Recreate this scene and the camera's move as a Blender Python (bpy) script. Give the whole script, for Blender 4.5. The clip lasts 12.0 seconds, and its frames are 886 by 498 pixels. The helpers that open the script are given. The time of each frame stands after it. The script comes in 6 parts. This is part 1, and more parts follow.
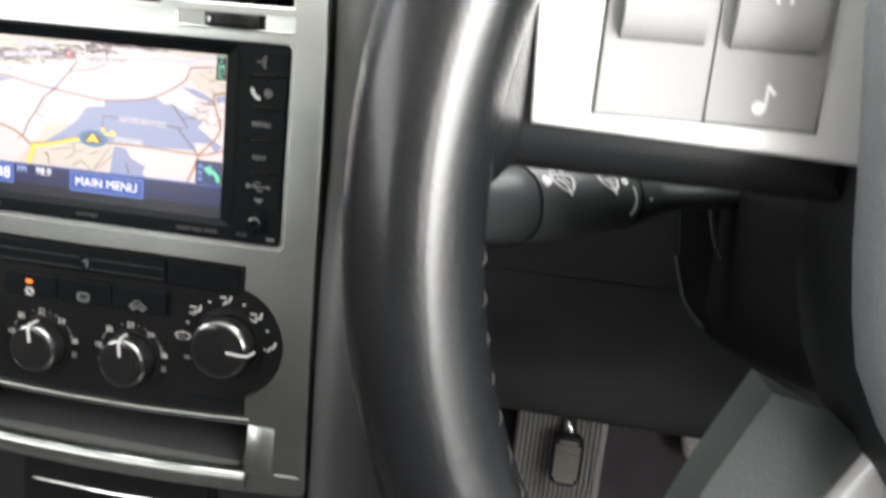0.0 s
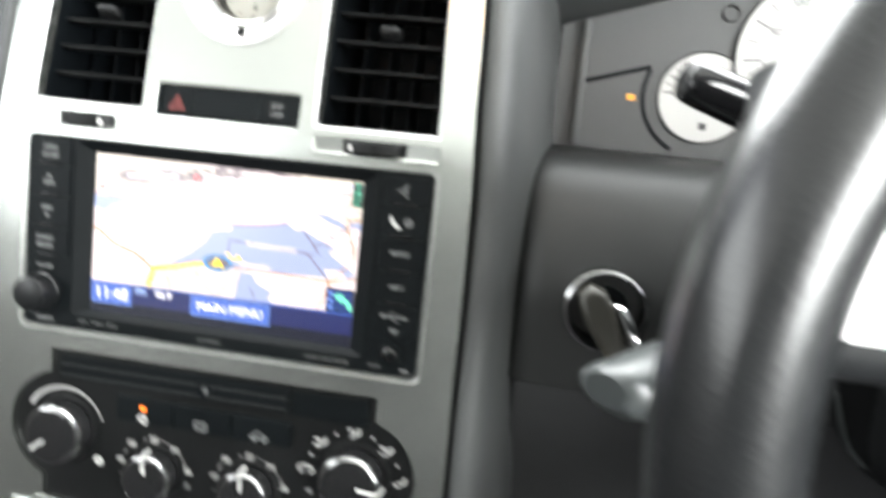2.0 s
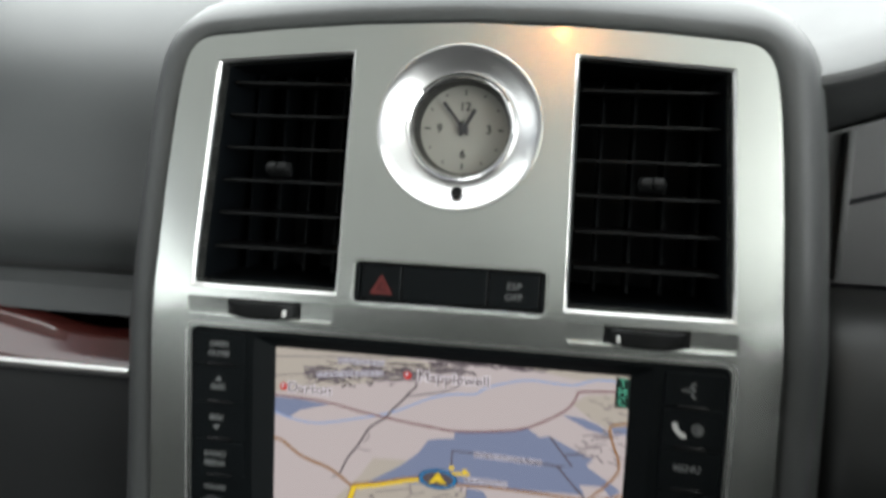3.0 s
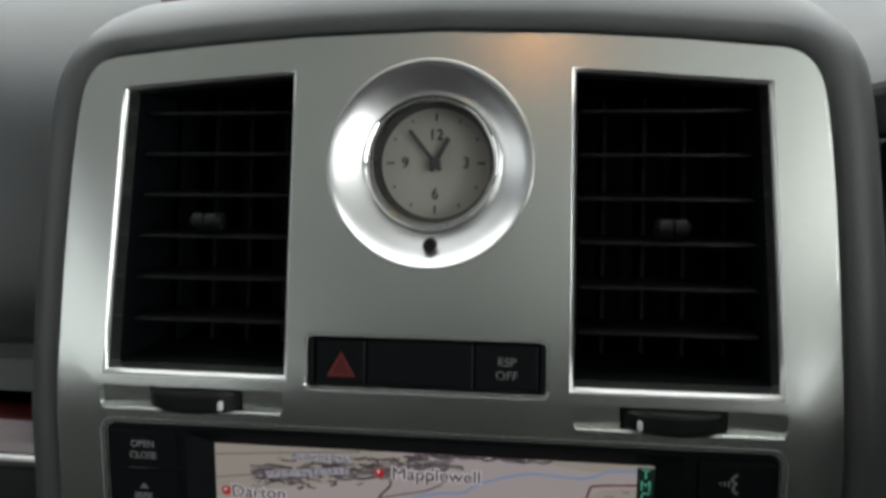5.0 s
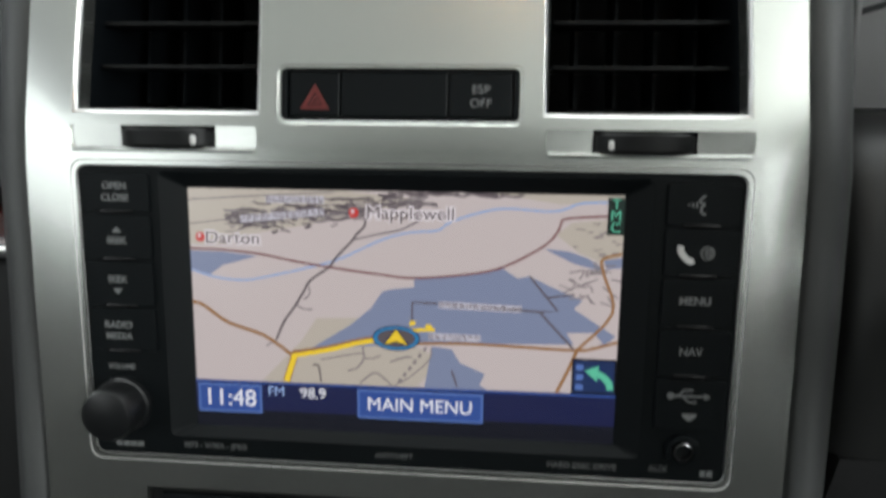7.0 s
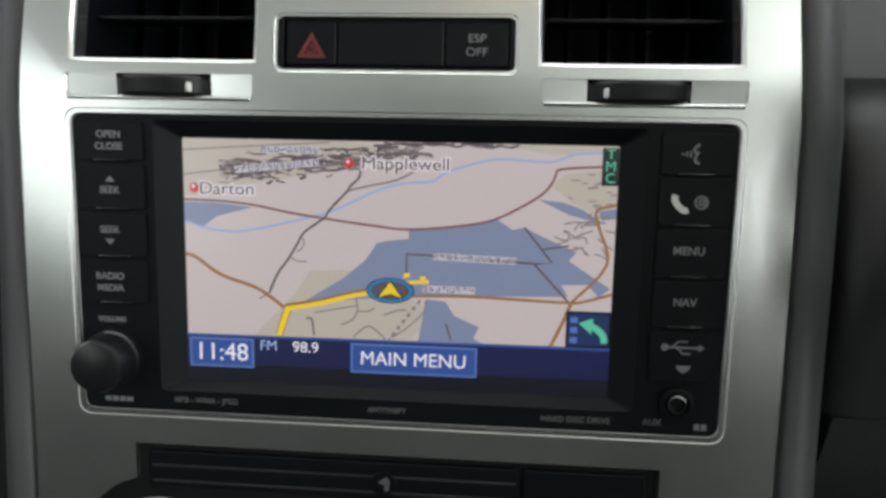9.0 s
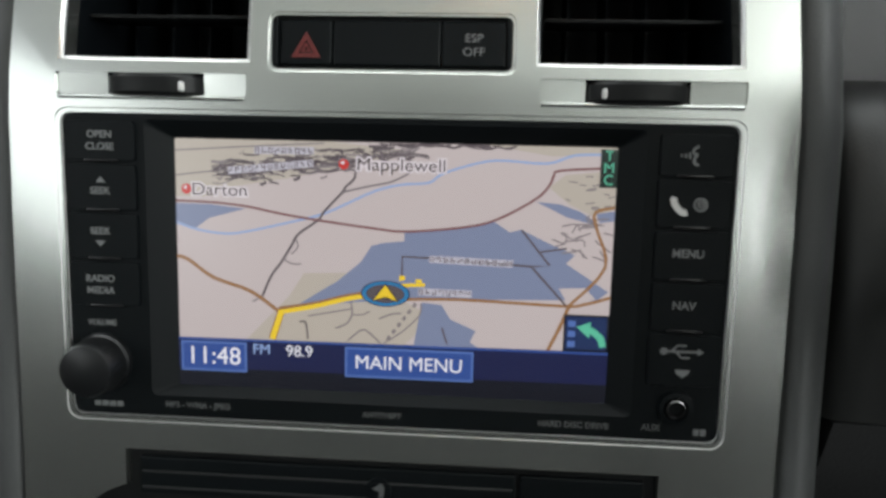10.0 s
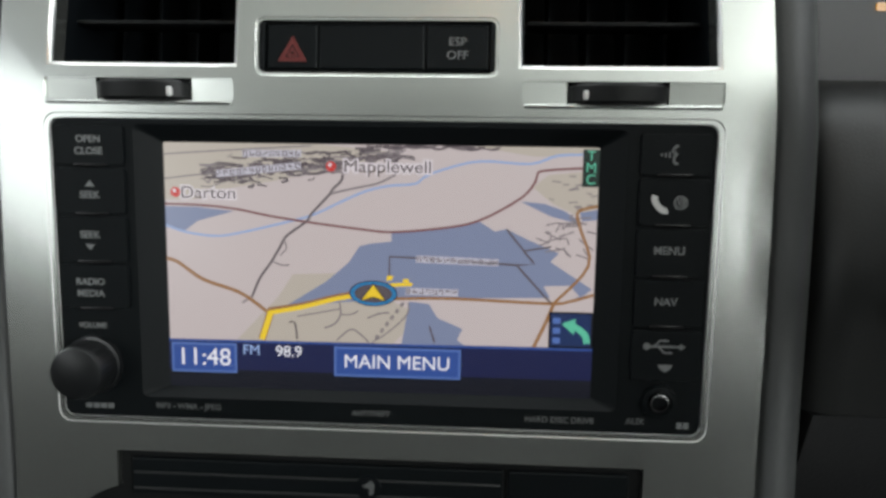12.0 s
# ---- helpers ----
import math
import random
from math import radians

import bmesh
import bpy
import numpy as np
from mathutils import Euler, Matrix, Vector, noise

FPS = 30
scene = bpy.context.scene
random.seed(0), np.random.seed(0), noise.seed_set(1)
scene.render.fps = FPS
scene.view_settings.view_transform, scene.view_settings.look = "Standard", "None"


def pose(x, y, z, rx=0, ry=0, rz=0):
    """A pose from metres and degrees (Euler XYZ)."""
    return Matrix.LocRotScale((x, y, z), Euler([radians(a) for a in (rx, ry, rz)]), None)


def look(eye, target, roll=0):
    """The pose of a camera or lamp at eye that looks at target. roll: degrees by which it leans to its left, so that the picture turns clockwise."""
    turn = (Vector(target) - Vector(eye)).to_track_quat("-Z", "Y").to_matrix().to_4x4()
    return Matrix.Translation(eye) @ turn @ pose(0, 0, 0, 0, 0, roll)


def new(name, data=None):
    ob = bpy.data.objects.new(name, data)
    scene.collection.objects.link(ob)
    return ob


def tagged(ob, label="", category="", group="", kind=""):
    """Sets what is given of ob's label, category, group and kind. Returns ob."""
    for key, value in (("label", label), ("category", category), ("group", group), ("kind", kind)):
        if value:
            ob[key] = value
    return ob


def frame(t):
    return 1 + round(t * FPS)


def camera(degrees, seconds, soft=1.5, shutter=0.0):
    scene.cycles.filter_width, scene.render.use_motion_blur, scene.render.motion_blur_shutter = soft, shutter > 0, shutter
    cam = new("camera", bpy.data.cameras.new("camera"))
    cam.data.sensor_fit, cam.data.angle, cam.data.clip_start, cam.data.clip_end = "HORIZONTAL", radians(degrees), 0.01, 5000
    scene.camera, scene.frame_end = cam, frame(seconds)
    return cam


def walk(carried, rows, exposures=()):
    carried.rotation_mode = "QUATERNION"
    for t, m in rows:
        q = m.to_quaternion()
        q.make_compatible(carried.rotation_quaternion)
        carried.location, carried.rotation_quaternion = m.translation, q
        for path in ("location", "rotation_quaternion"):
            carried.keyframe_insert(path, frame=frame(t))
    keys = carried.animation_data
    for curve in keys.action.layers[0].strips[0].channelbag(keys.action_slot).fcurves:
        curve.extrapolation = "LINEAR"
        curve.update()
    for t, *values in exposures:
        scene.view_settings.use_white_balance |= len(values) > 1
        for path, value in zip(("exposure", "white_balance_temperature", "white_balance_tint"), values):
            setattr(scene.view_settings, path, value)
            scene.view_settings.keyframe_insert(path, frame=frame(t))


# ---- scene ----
# The interior of a parked car: centre stack, dashboard, instrument cluster and steering wheel.
cam = camera(64.5, 12.0, soft=3.2, shutter=0.6)
PATH = [
    (0, (0.24103, -0.31119, 0.75773), (0.17160, 0.11552, 0.50653), 2.78),
    (0.2, (0.24615, -0.31523, 0.74699), (0.17746, 0.11211, 0.49665), 3.06),
    (0.5, (0.24945, -0.31975, 0.73799), (0.18736, 0.10696, 0.48488), 3.25),
    (1, (0.24711, -0.32237, 0.73404), (0.18856, 0.10380, 0.47919), 3.60),
    (1.3, (0.23920, -0.32256, 0.73498), (0.18206, 0.10314, 0.47902), 3.76),
    (1.5, (0.22144, -0.31734, 0.74944), (0.16113, 0.11021, 0.49731), 4.06),
    (1.7, (0.20478, -0.30203, 0.76363), (0.12989, 0.13143, 0.52592), 3.57),
    (1.8, (0.19247, -0.30265, 0.77390), (0.12007, 0.13315, 0.53974), 3.32),
    (1.9, (0.17803, -0.29760, 0.78289), (0.10814, 0.14011, 0.55155), 3.54),
    (2, (0.16374, -0.29224, 0.78728), (0.09178, 0.14845, 0.56230), 2.84),
    (2.1, (0.15283, -0.28453, 0.79279), (0.07741, 0.15633, 0.56928), 1.77),
    (2.2, (0.13980, -0.27689, 0.79692), (0.06322, 0.16573, 0.57733), 1.27),
    (2.4, (0.11404, -0.26123, 0.80511), (0.03738, 0.18244, 0.58766), 0.63),
    (2.5, (0.09905, -0.25387, 0.81061), (0.02234, 0.18813, 0.58981), 0.50),
    (2.7, (0.06896, -0.24169, 0.81359), (-0.00665, 0.20158, 0.59495), -0.30),
    (3, (0.03958, -0.21166, 0.82324), (-0.03754, 0.23152, 0.60496), -0.94),
    (4.8, (0.02910, -0.14891, 0.82494), (-0.03434, 0.29370, 0.60117), -2.61),
    (5, (0.03137, -0.15058, 0.82252), (-0.02828, 0.29016, 0.59406), -2.47),
    (5.5, (0.01886, -0.15763, 0.81013), (-0.04741, 0.28040, 0.57831), -2.10),
    (6, (0.02978, -0.17153, 0.78516), (-0.01763, 0.26613, 0.54807), -0.47),
    (6.5, (0.03388, -0.18070, 0.77033), (-0.00884, 0.25852, 0.53525), -1.08),
    (7, (0.03397, -0.18730, 0.75534), (-0.00897, 0.24607, 0.50970), -1.29),
    (7.2, (0.03369, -0.19058, 0.75003), (-0.00770, 0.24161, 0.50203), -1.46),
    (9, (0.03318, -0.19779, 0.73606), (-0.00339, 0.24216, 0.50132), -0.44),
    (9.5, (0.03443, -0.19801, 0.73739), (-0.00147, 0.24178, 0.50224), -0.44),
    (10, (0.03254, -0.19556, 0.73354), (-0.00044, 0.24667, 0.50257), -0.11),
    (10.5, (0.03423, -0.19505, 0.73493), (0.00449, 0.24664, 0.50249), -0.32),
    (11, (0.03499, -0.19614, 0.73536), (0.00515, 0.24614, 0.50406), -0.50),
    (11.5, (0.03505, -0.19818, 0.73479), (0.00520, 0.24545, 0.50609), -0.55),
    (12, (0.03390, -0.19935, 0.73459), (0.00812, 0.24410, 0.50504), -0.30),
]
EXPOSURES = [(0.0, 1.33, 6750, 15), (0.5, 1.66, 6750, 15), (1.0, 1.7, 6750, 15), (1.5, 1.74, 6700, 14), (1.9, 2.04, 6600, 12), (2.3, 1.7, 6500, 11), (2.8, 0.66, 6500, 10), (3.2, 0.12, 6500, 10), (5.0, -0.55, 6500, 10), (5.5, -0.5, 6500, 10), (6.0, 0.22, 6500, 10), (6.6, 0.35, 6500, 10), (9.0, 0.35, 6500, 10), (12.0, 0.35, 6500, 10)]
walk(cam, [(t, look(eye, target, roll)) for t, eye, target, roll in PATH], EXPOSURES)

# ---- world and light ----
world = bpy.data.worlds.new("sky")
scene.world = world
world.use_nodes = True
wn, wl = world.node_tree.nodes, world.node_tree.links
sky = wn.new("ShaderNodeTexSky")
sky.sky_type, sky.sun_disc = "NISHITA", False
sky.sun_elevation, sky.sun_rotation = radians(48), radians(150)
sky.dust_density = 4.0
grey = wn.new("ShaderNodeHueSaturation")
grey.inputs["Saturation"].default_value = 0.35
wl.new(sky.outputs["Color"], grey.inputs["Color"])
wl.new(grey.outputs["Color"], wn["Background"].inputs["Color"])
wn["Background"].inputs["Strength"].default_value = 0.12

sun = new("sun", bpy.data.lights.new("sun", "SUN"))
sun.data.energy, sun.data.angle, sun.data.color = 0.5, radians(30), (1.0, 0.97, 0.92)
sun.matrix_world = look((0, 0, 8), (2.6, 4.2, 2.0))


def window_light(name, eye, target, wide, high, watts, colour=(0.95, 1.0, 0.985)):
    """The sky's light in a window's opening."""
    lamp = new(name, bpy.data.lights.new(name, "AREA"))
    lamp.data.shape, lamp.data.size, lamp.data.size_y = "RECTANGLE", wide, high
    lamp.data.energy, lamp.data.color = watts, colour
    lamp.matrix_world = look(eye, target)
    return lamp


window_light("windscreen_light", (0, 0.42, 1.065), (0, 0.13, 0.545), 1.30, 0.757, 17.0)
window_light("side_window_light", (-0.77, -0.57, 1.00), (0, -0.52, 0.87), 0.95, 0.33, 1.8)
window_light("driver_window_light", (0.77, -0.60, 0.99), (0, -0.60, 0.97), 0.74, 0.46, 12.5)
window_light("rear_door_window_light", (-0.77, -1.36, 1.04), (0, -1.30, 1.0), 0.50, 0.26, 0.8)
window_light("rear_door_window_light", (0.77, -1.36, 1.06), (0, -1.30, 1.0), 0.50, 0.26, 1.6)

# a small amber courtesy lamp in the roof console, which shows in the top of the bezel
courtesy = new("courtesy_light", bpy.data.lights.new("courtesy_light", "SPOT"))
courtesy.data.energy, courtesy.data.color, courtesy.data.spot_size, courtesy.data.spot_blend = 0.34, (1.0, 0.42, 0.10), radians(40), 0.6
courtesy.data.shadow_soft_size = 0.009
courtesy.matrix_world = look((0.036, -0.310, 1.24), (0.03, 0.07, 0.79))

# ---- frame of reference: the face of the centre stack leans back by 20 degrees ----
STACK = Matrix.Translation((0, 0, 0.62)) @ Matrix.Rotation(radians(-20), 4, "X")
BASES = {}


# ---- materials ----
def surface(name, colour, rough, metal=0.0, grain=400.0, bump=0.1, vary=0.12, depth=0.0004, cells=False, coat=0.0, rough_vary=0.08, gloss=0.5, coat_rough=0.12):
    m = bpy.data.materials.new(name)
    m.use_nodes = True
    n, k = m.node_tree.nodes, m.node_tree.links
    b = n["Principled BSDF"]
    b.inputs["Metallic"].default_value = metal
    b.inputs["Specular IOR Level"].default_value = gloss
    b.inputs["Coat Weight"].default_value = coat
    b.inputs["Coat Roughness"].default_value = coat_rough
    co = n.new("ShaderNodeTexCoord")
    big = n.new("ShaderNodeTexNoise")
    big.inputs["Scale"].default_value, big.inputs["Detail"].default_value = 22.0, 5.0
    k.new(co.outputs["Object"], big.inputs["Vector"])
    if cells:
        fine = n.new("ShaderNodeTexVoronoi")
        height = fine.outputs["Distance"]
    else:
        fine = n.new("ShaderNodeTexNoise")
        fine.inputs["Detail"].default_value = 3.0
        height = fine.outputs["Fac"]
    fine.inputs["Scale"].default_value = grain
    k.new(co.outputs["Object"], fine.inputs["Vector"])
    both = n.new("ShaderNodeMath")
    both.operation = "MULTIPLY_ADD"
    both.inputs[1].default_value = 0.35
    k.new(height, both.inputs[0])
    k.new(big.outputs["Fac"], both.inputs[2])
    ramp = n.new("ShaderNodeValToRGB")
    ramp.color_ramp.elements[0].position, ramp.color_ramp.elements[1].position = 0.35, 1.0
    ramp.color_ramp.elements[0].color = (*[c * (1 - vary) for c in colour], 1)
    ramp.color_ramp.elements[1].color = (*[min(1, c * (1 + vary)) for c in colour], 1)
    k.new(both.outputs[0], ramp.inputs[0])
    k.new(ramp.outputs[0], b.inputs["Base Color"])
    span = n.new("ShaderNodeMapRange")
    span.inputs["To Min"].default_value, span.inputs["To Max"].default_value = max(0.02, rough - rough_vary), min(1, rough + rough_vary)
    k.new(big.outputs["Fac"], span.inputs["Value"])
    k.new(span.outputs[0], b.inputs["Roughness"])
    if bump:
        bp = n.new("ShaderNodeBump")
        bp.inputs["Strength"].default_value, bp.inputs["Distance"].default_value = bump, depth
        k.new(height, bp.inputs["Height"])
        k.new(bp.outputs[0], b.inputs["Normal"])
    return m


def glow(name, colour, strength):
    m = bpy.data.materials.new(name)
    m.use_nodes = True
    b = m.node_tree.nodes["Principled BSDF"]
    b.inputs["Base Color"].default_value = (0.01, 0.01, 0.01, 1)
    b.inputs["Roughness"].default_value = 0.24
    b.inputs["Specular IOR Level"].default_value = 0.7
    b.inputs["Emission Color"].default_value = (*colour, 1)
    b.inputs["Emission Strength"].default_value = strength
    return m


SILVER = surface("satin_silver_paint", (0.49, 0.51, 0.485), 0.25, 0.97, 1800, 0.0, 0.05, 0.0001, rough_vary=0.04, coat=0.5, coat_rough=0.04)
BRIGHT = surface("bright_silver_trim", (0.52, 0.52, 0.51), 0.33, 0.95, 900, 0.03, 0.04, 0.0001)
DISH = surface("spun_aluminium", (0.62, 0.62, 0.615), 0.30, 0.95, 700, 0.04, 0.04, 0.0001)
CHROME = surface("chrome", (0.78, 0.78, 0.78), 0.05, 1.0, 300, 0.0, 0.04, rough_vary=0.04)
BLACK = surface("black_plastic", (0.0055, 0.0058, 0.006), 0.42, 0.0, 1500, 0.05, 0.25, 0.0001, gloss=0.15)
RADIO = surface("radio_black_plastic", (0.0030, 0.0040, 0.0046), 0.45, 0.0, 1800, 0.05, 0.2, 0.0001, gloss=0.10)
GLOSSBLACK = surface("glossy_black_plastic", (0.006, 0.006, 0.0065), 0.16, 0.0, 900, 0.0, 0.2, gloss=0.3)
SEMIGLOSS = surface("satin_black_knob", (0.0045, 0.005, 0.0055), 0.34, 0.0, 1500, 0.03, 0.2, 0.0001, gloss=0.35)
KNOBBLACK = surface("polished_black_knob", (0.010, 0.010, 0.0105), 0.07, 0.0, 900, 0.0, 0.2)
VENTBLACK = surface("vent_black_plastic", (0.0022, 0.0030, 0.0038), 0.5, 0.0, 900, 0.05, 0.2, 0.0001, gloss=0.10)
SOFT = surface("charcoal_soft_touch_plastic", (0.044, 0.046, 0.046), 0.5, 0.0, 1300, 0.22, 0.12, 0.0003, cells=True, gloss=0.45)
DASH = surface("dark_grey_grained_dashboard_skin", (0.034, 0.037, 0.037), 0.46, 0.0, 1200, 0.2, 0.12, 0.0003, cells=True, gloss=0.55)
LOWER = surface("dark_lower_trim_plastic", (0.026, 0.0265, 0.0275), 0.6, 0.0, 900, 0.3, 0.15, 0.0004, cells=True, gloss=0.2)
LEATHER = surface("black_leather", (0.0065, 0.007, 0.0075), 0.36, 0.0, 650, 0.42, 0.2, 0.0004, cells=True, gloss=0.15, coat=0.85, coat_rough=0.205, rough_vary=0.2)
# dark plastic, darkened further for the shade a driver would cast on the column panel
PANEL = surface("shade_darkened_panel_plastic", (0.0080, 0.0086, 0.0085), 0.5, 0.0, 1200, 0.2, 0.12, 0.0003, cells=True, gloss=0.42)
GLOVE = surface("black_glovebox_plastic", (0.0085, 0.009, 0.0092), 0.55, 0.0, 1200, 0.2, 0.15, 0.0003, cells=True, gloss=0.2)
STALK = surface("dark_grey_stalk_plastic", (0.033, 0.037, 0.037), 0.36, 0.0, 1500, 0.05, 0.1, 0.0001)
PADSKIN = surface("grained_airbag_cover", (0.19, 0.20, 0.207), 0.42, 0.0, 1000, 0.5, 0.2, 0.0005, cells=True)
SPOKE = surface("grey_green_spoke_plastic", (0.040, 0.047, 0.046), 0.48, 0.0, 900, 0.25, 0.1, 0.0003, cells=True)
PLATE = surface("silver_wheel_plate", (0.88, 0.88, 0.88), 0.42, 0.10, 1500, 0.03, 0.04, 0.0001)
HUB = surface("black_hub_plastic", (0.016, 0.017, 0.018), 0.45, 0.0, 900, 0.15, 0.12, 0.0003, cells=True, gloss=0.3)
BUTTON = surface("grey_rubber_button", (0.30, 0.297, 0.297), 0.55, 0.0, 1200, 0.1, 0.06, 0.0001)
THREAD = surface("grey_thread", (0.016, 0.016, 0.016), 0.6, 0.0, 3000, 0.3, 0.1, 0.0001, gloss=0.25)
WHITE = surface("white_print", (0.45, 0.45, 0.44), 0.5, 0.0, 900, 0.0, 0.05)
DIMWHITE = surface("worn_grey_print", (0.115, 0.12, 0.12), 0.5, 0.0, 900, 0.0, 0.1)
FAINT = surface("faded_grey_print", (0.06, 0.063, 0.063), 0.5, 0.0, 900, 0.0, 0.1)
MIDWHITE = surface("grey_white_print", (0.25, 0.25, 0.245), 0.5, 0.0, 900, 0.0, 0.08)
REDPRINT = surface("red_print", (0.085, 0.008, 0.007), 0.4, 0.0, 900, 0.0, 0.1)
DIAL = surface("ivory_clock_dial", (0.25, 0.245, 0.22), 0.5, 0.0, 900, 0.0, 0.05)
# white dial, with the cluster hood's shade put into its greyer colour
GAUGE = surface("shaded_white_gauge_dial", (0.34, 0.335, 0.325), 0.55, 0.0, 900, 0.0, 0.03)
INK = surface("black_print", (0.02, 0.02, 0.022), 0.5, 0.0, 900, 0.0, 0.1)
# the hood's shade is put into the mask's colour too
CLUSTER = surface("shaded_cluster_mask", (0.033, 0.034, 0.0345), 0.5, 0.0, 1200, 0.1, 0.1, 0.0001)
WOOD = surface("dark_red_wood_veneer", (0.055, 0.012, 0.010), 0.14, 0.0, 120, 0.02, 0.5, 0.0001, coat=0.8)
CARPET = surface("black_carpet", (0.050, 0.047, 0.052), 0.95, 0.0, 700, 0.9, 0.3, 0.002)
STEEL = surface("brushed_pedal_steel", (0.42, 0.42, 0.415), 0.40, 0.5, 700, 0.1, 0.12, 0.0002)
PALE = surface("pale_pedal_metal", (0.36, 0.345, 0.335), 0.5, 0.25, 600, 0.1, 0.1, 0.0002)
RUBBER = surface("pedal_rubber", (0.20, 0.19, 0.175), 0.7, 0.0, 900, 0.3, 0.2, 0.0003)
DARKCHROME = surface("dark_chrome", (0.34, 0.34, 0.34), 0.16, 1.0, 400, 0.0, 0.05, rough_vary=0.04)
KEYGREY = surface("olive_grey_key_plastic", (0.018, 0.017, 0.013), 0.4, 0.0, 1500, 0.05, 0.12, 0.0001)
BRASS = surface("worn_brass", (0.40, 0.355, 0.26), 0.3, 1.0, 500, 0.1, 0.15, 0.0001)
DOORSKIN = surface("dark_grey_door_vinyl", (0.035, 0.034, 0.033), 0.6, 0.0, 500, 0.3, 0.1, 0.0005, cells=True)
CLOTH = surface("light_grey_headliner_cloth", (0.80, 0.80, 0.77), 0.9, 0.0, 700, 0.4, 0.06, 0.0005)
TARMAC = surface("tarmac", (0.05, 0.05, 0.05), 0.9, 0.0, 60, 0.6, 0.2, 0.01)
REARDARK = surface("dark_rear_closure", (0.04, 0.04, 0.039), 0.5, 0.0, 400, 0.4, 0.15, 0.001, cells=True)
LED = glow("amber_lamp", (1.0, 0.20, 0.015), 0.9)
LEDYELLOW = glow("yellow_warning_lamp", (1.0, 0.42, 0.0), 0.34)
KEYPRINT = surface("bright_key_print", (0.80, 0.80, 0.80), 0.5, 0.0, 900, 0.0, 0.03)
LEDRED = glow("small_orange_red_lamp", (1.0, 0.20, 0.07), 0.6)


# ---- mesh helpers, in the stack's frame: x right, y into the dashboard, z up its face ----
def face(z):
    """How far the stack's face falls back at height z."""
    s = max(z - 0.06, 0.0)
    return 0.17 * s * s / (s + 0.02)


def bend(bm):
    """Lays a flat piece on the stack's face, whose sides roll away."""
    for v in bm.verts:
        v.co.y += face(v.co.z) + 1.0 * max(0.0, abs(v.co.x) - 0.108) ** 2
    return bm


def finish(name, bm, material, sharp=24):
    bmesh.ops.recalc_face_normals(bm, faces=bm.faces)
    me = bpy.data.meshes.new(name)
    bm.to_mesh(me)
    bm.free()
    me.materials.append(material)
    me.shade_smooth()
    me.set_sharp_from_angle(angle=radians(sharp))
    for p in me.polygons:
        if p.loop_total > 6:
            for k in p.loop_indices:
                me.edges[me.loops[k].edge_index].use_edge_sharp = True
    return me


def thing(name, at, label, category, group="", kind=""):
    ob = new(name)
    ob.empty_display_size = 0.02
    ob.matrix_world = STACK @ Matrix.Translation(at)
    BASES[ob.name] = Vector(at)
    return tagged(ob, label, category, group, kind)


def part(name, bm, material, parent, label="", sharp=24):
    bmesh.ops.translate(bm, verts=bm.verts, vec=-BASES[parent.name])
    ob = new(name, finish(name, bm, material, sharp))
    ob.parent = parent
    BASES[ob.name] = BASES[parent.name]
    return tagged(ob, label)


def rounded(x0, x1, z0, z1, r, n=4):
    pts = []
    for cx, cz, a in ((x1 - r, z1 - r, 0), (x0 + r, z1 - r, 90), (x0 + r, z0 + r, 180), (x1 - r, z0 + r, 270)):
        for i in range(n + 1):
            q = radians(a + 90 * i / n)
            pts.append((cx + r * math.cos(q), cz + r * math.sin(q)))
    return pts


def disc(cx, cz, r, n=32):
    return [(cx + r * math.cos(2 * math.pi * i / n), cz + r * math.sin(2 * math.pi * i / n)) for i in range(n)]


def mirrored(half):
    """An outline from its right half, bottom to top."""
    return half + [(-x, z) for x, z in reversed(half) if abs(x) > 1e-6]


def slab(outline, y0, y1, bevel=0.0, segments=2):
    """A plate with that outline, its front at y0 and its back at y1."""
    bm = bmesh.new()
    front = bm.faces.new([bm.verts.new((x, y0, z)) for x, z in outline])
    out = bmesh.ops.extrude_face_region(bm, geom=[front])
    bmesh.ops.translate(bm, verts=[g for g in out["geom"] if isinstance(g, bmesh.types.BMVert)], vec=(0, y1 - y0, 0))
    if bevel:
        edges = [e for e in bm.edges if all(abs(v.co.y - y0) < 1e-7 for v in e.verts)]
        bmesh.ops.bevel(bm, geom=edges, offset=bevel, segments=segments, profile=0.5, affect="EDGES", clamp_overlap=True)
    return bm


def holed(outline, holes, y0, y1, cuts=(), upright=()):
    """A plate with openings right through it."""
    bm = bmesh.new()
    for loop in (outline, *holes):
        vs = [bm.verts.new((x, y0, z)) for x, z in loop]
        for a, b in zip(vs, vs[1:] + vs[:1]):
            bm.edges.new((a, b))
    bmesh.ops.triangle_fill(bm, use_beauty=True, use_dissolve=False, edges=bm.edges[:], normal=(0, -1, 0))
    for z in cuts:
        bmesh.ops.bisect_plane(bm, geom=bm.verts[:] + bm.edges[:] + bm.faces[:], plane_co=(0, 0, z), plane_no=(0, 0, 1))
    for x in upright:
        bmesh.ops.bisect_plane(bm, geom=bm.verts[:] + bm.edges[:] + bm.faces[:], plane_co=(x, 0, 0), plane_no=(1, 0, 0))
    out = bmesh.ops.extrude_face_region(bm, geom=bm.faces[:])
    bmesh.ops.translate(bm, verts=[g for g in out["geom"] if isinstance(g, bmesh.types.BMVert)], vec=(0, y1 - y0, 0))
    return bm


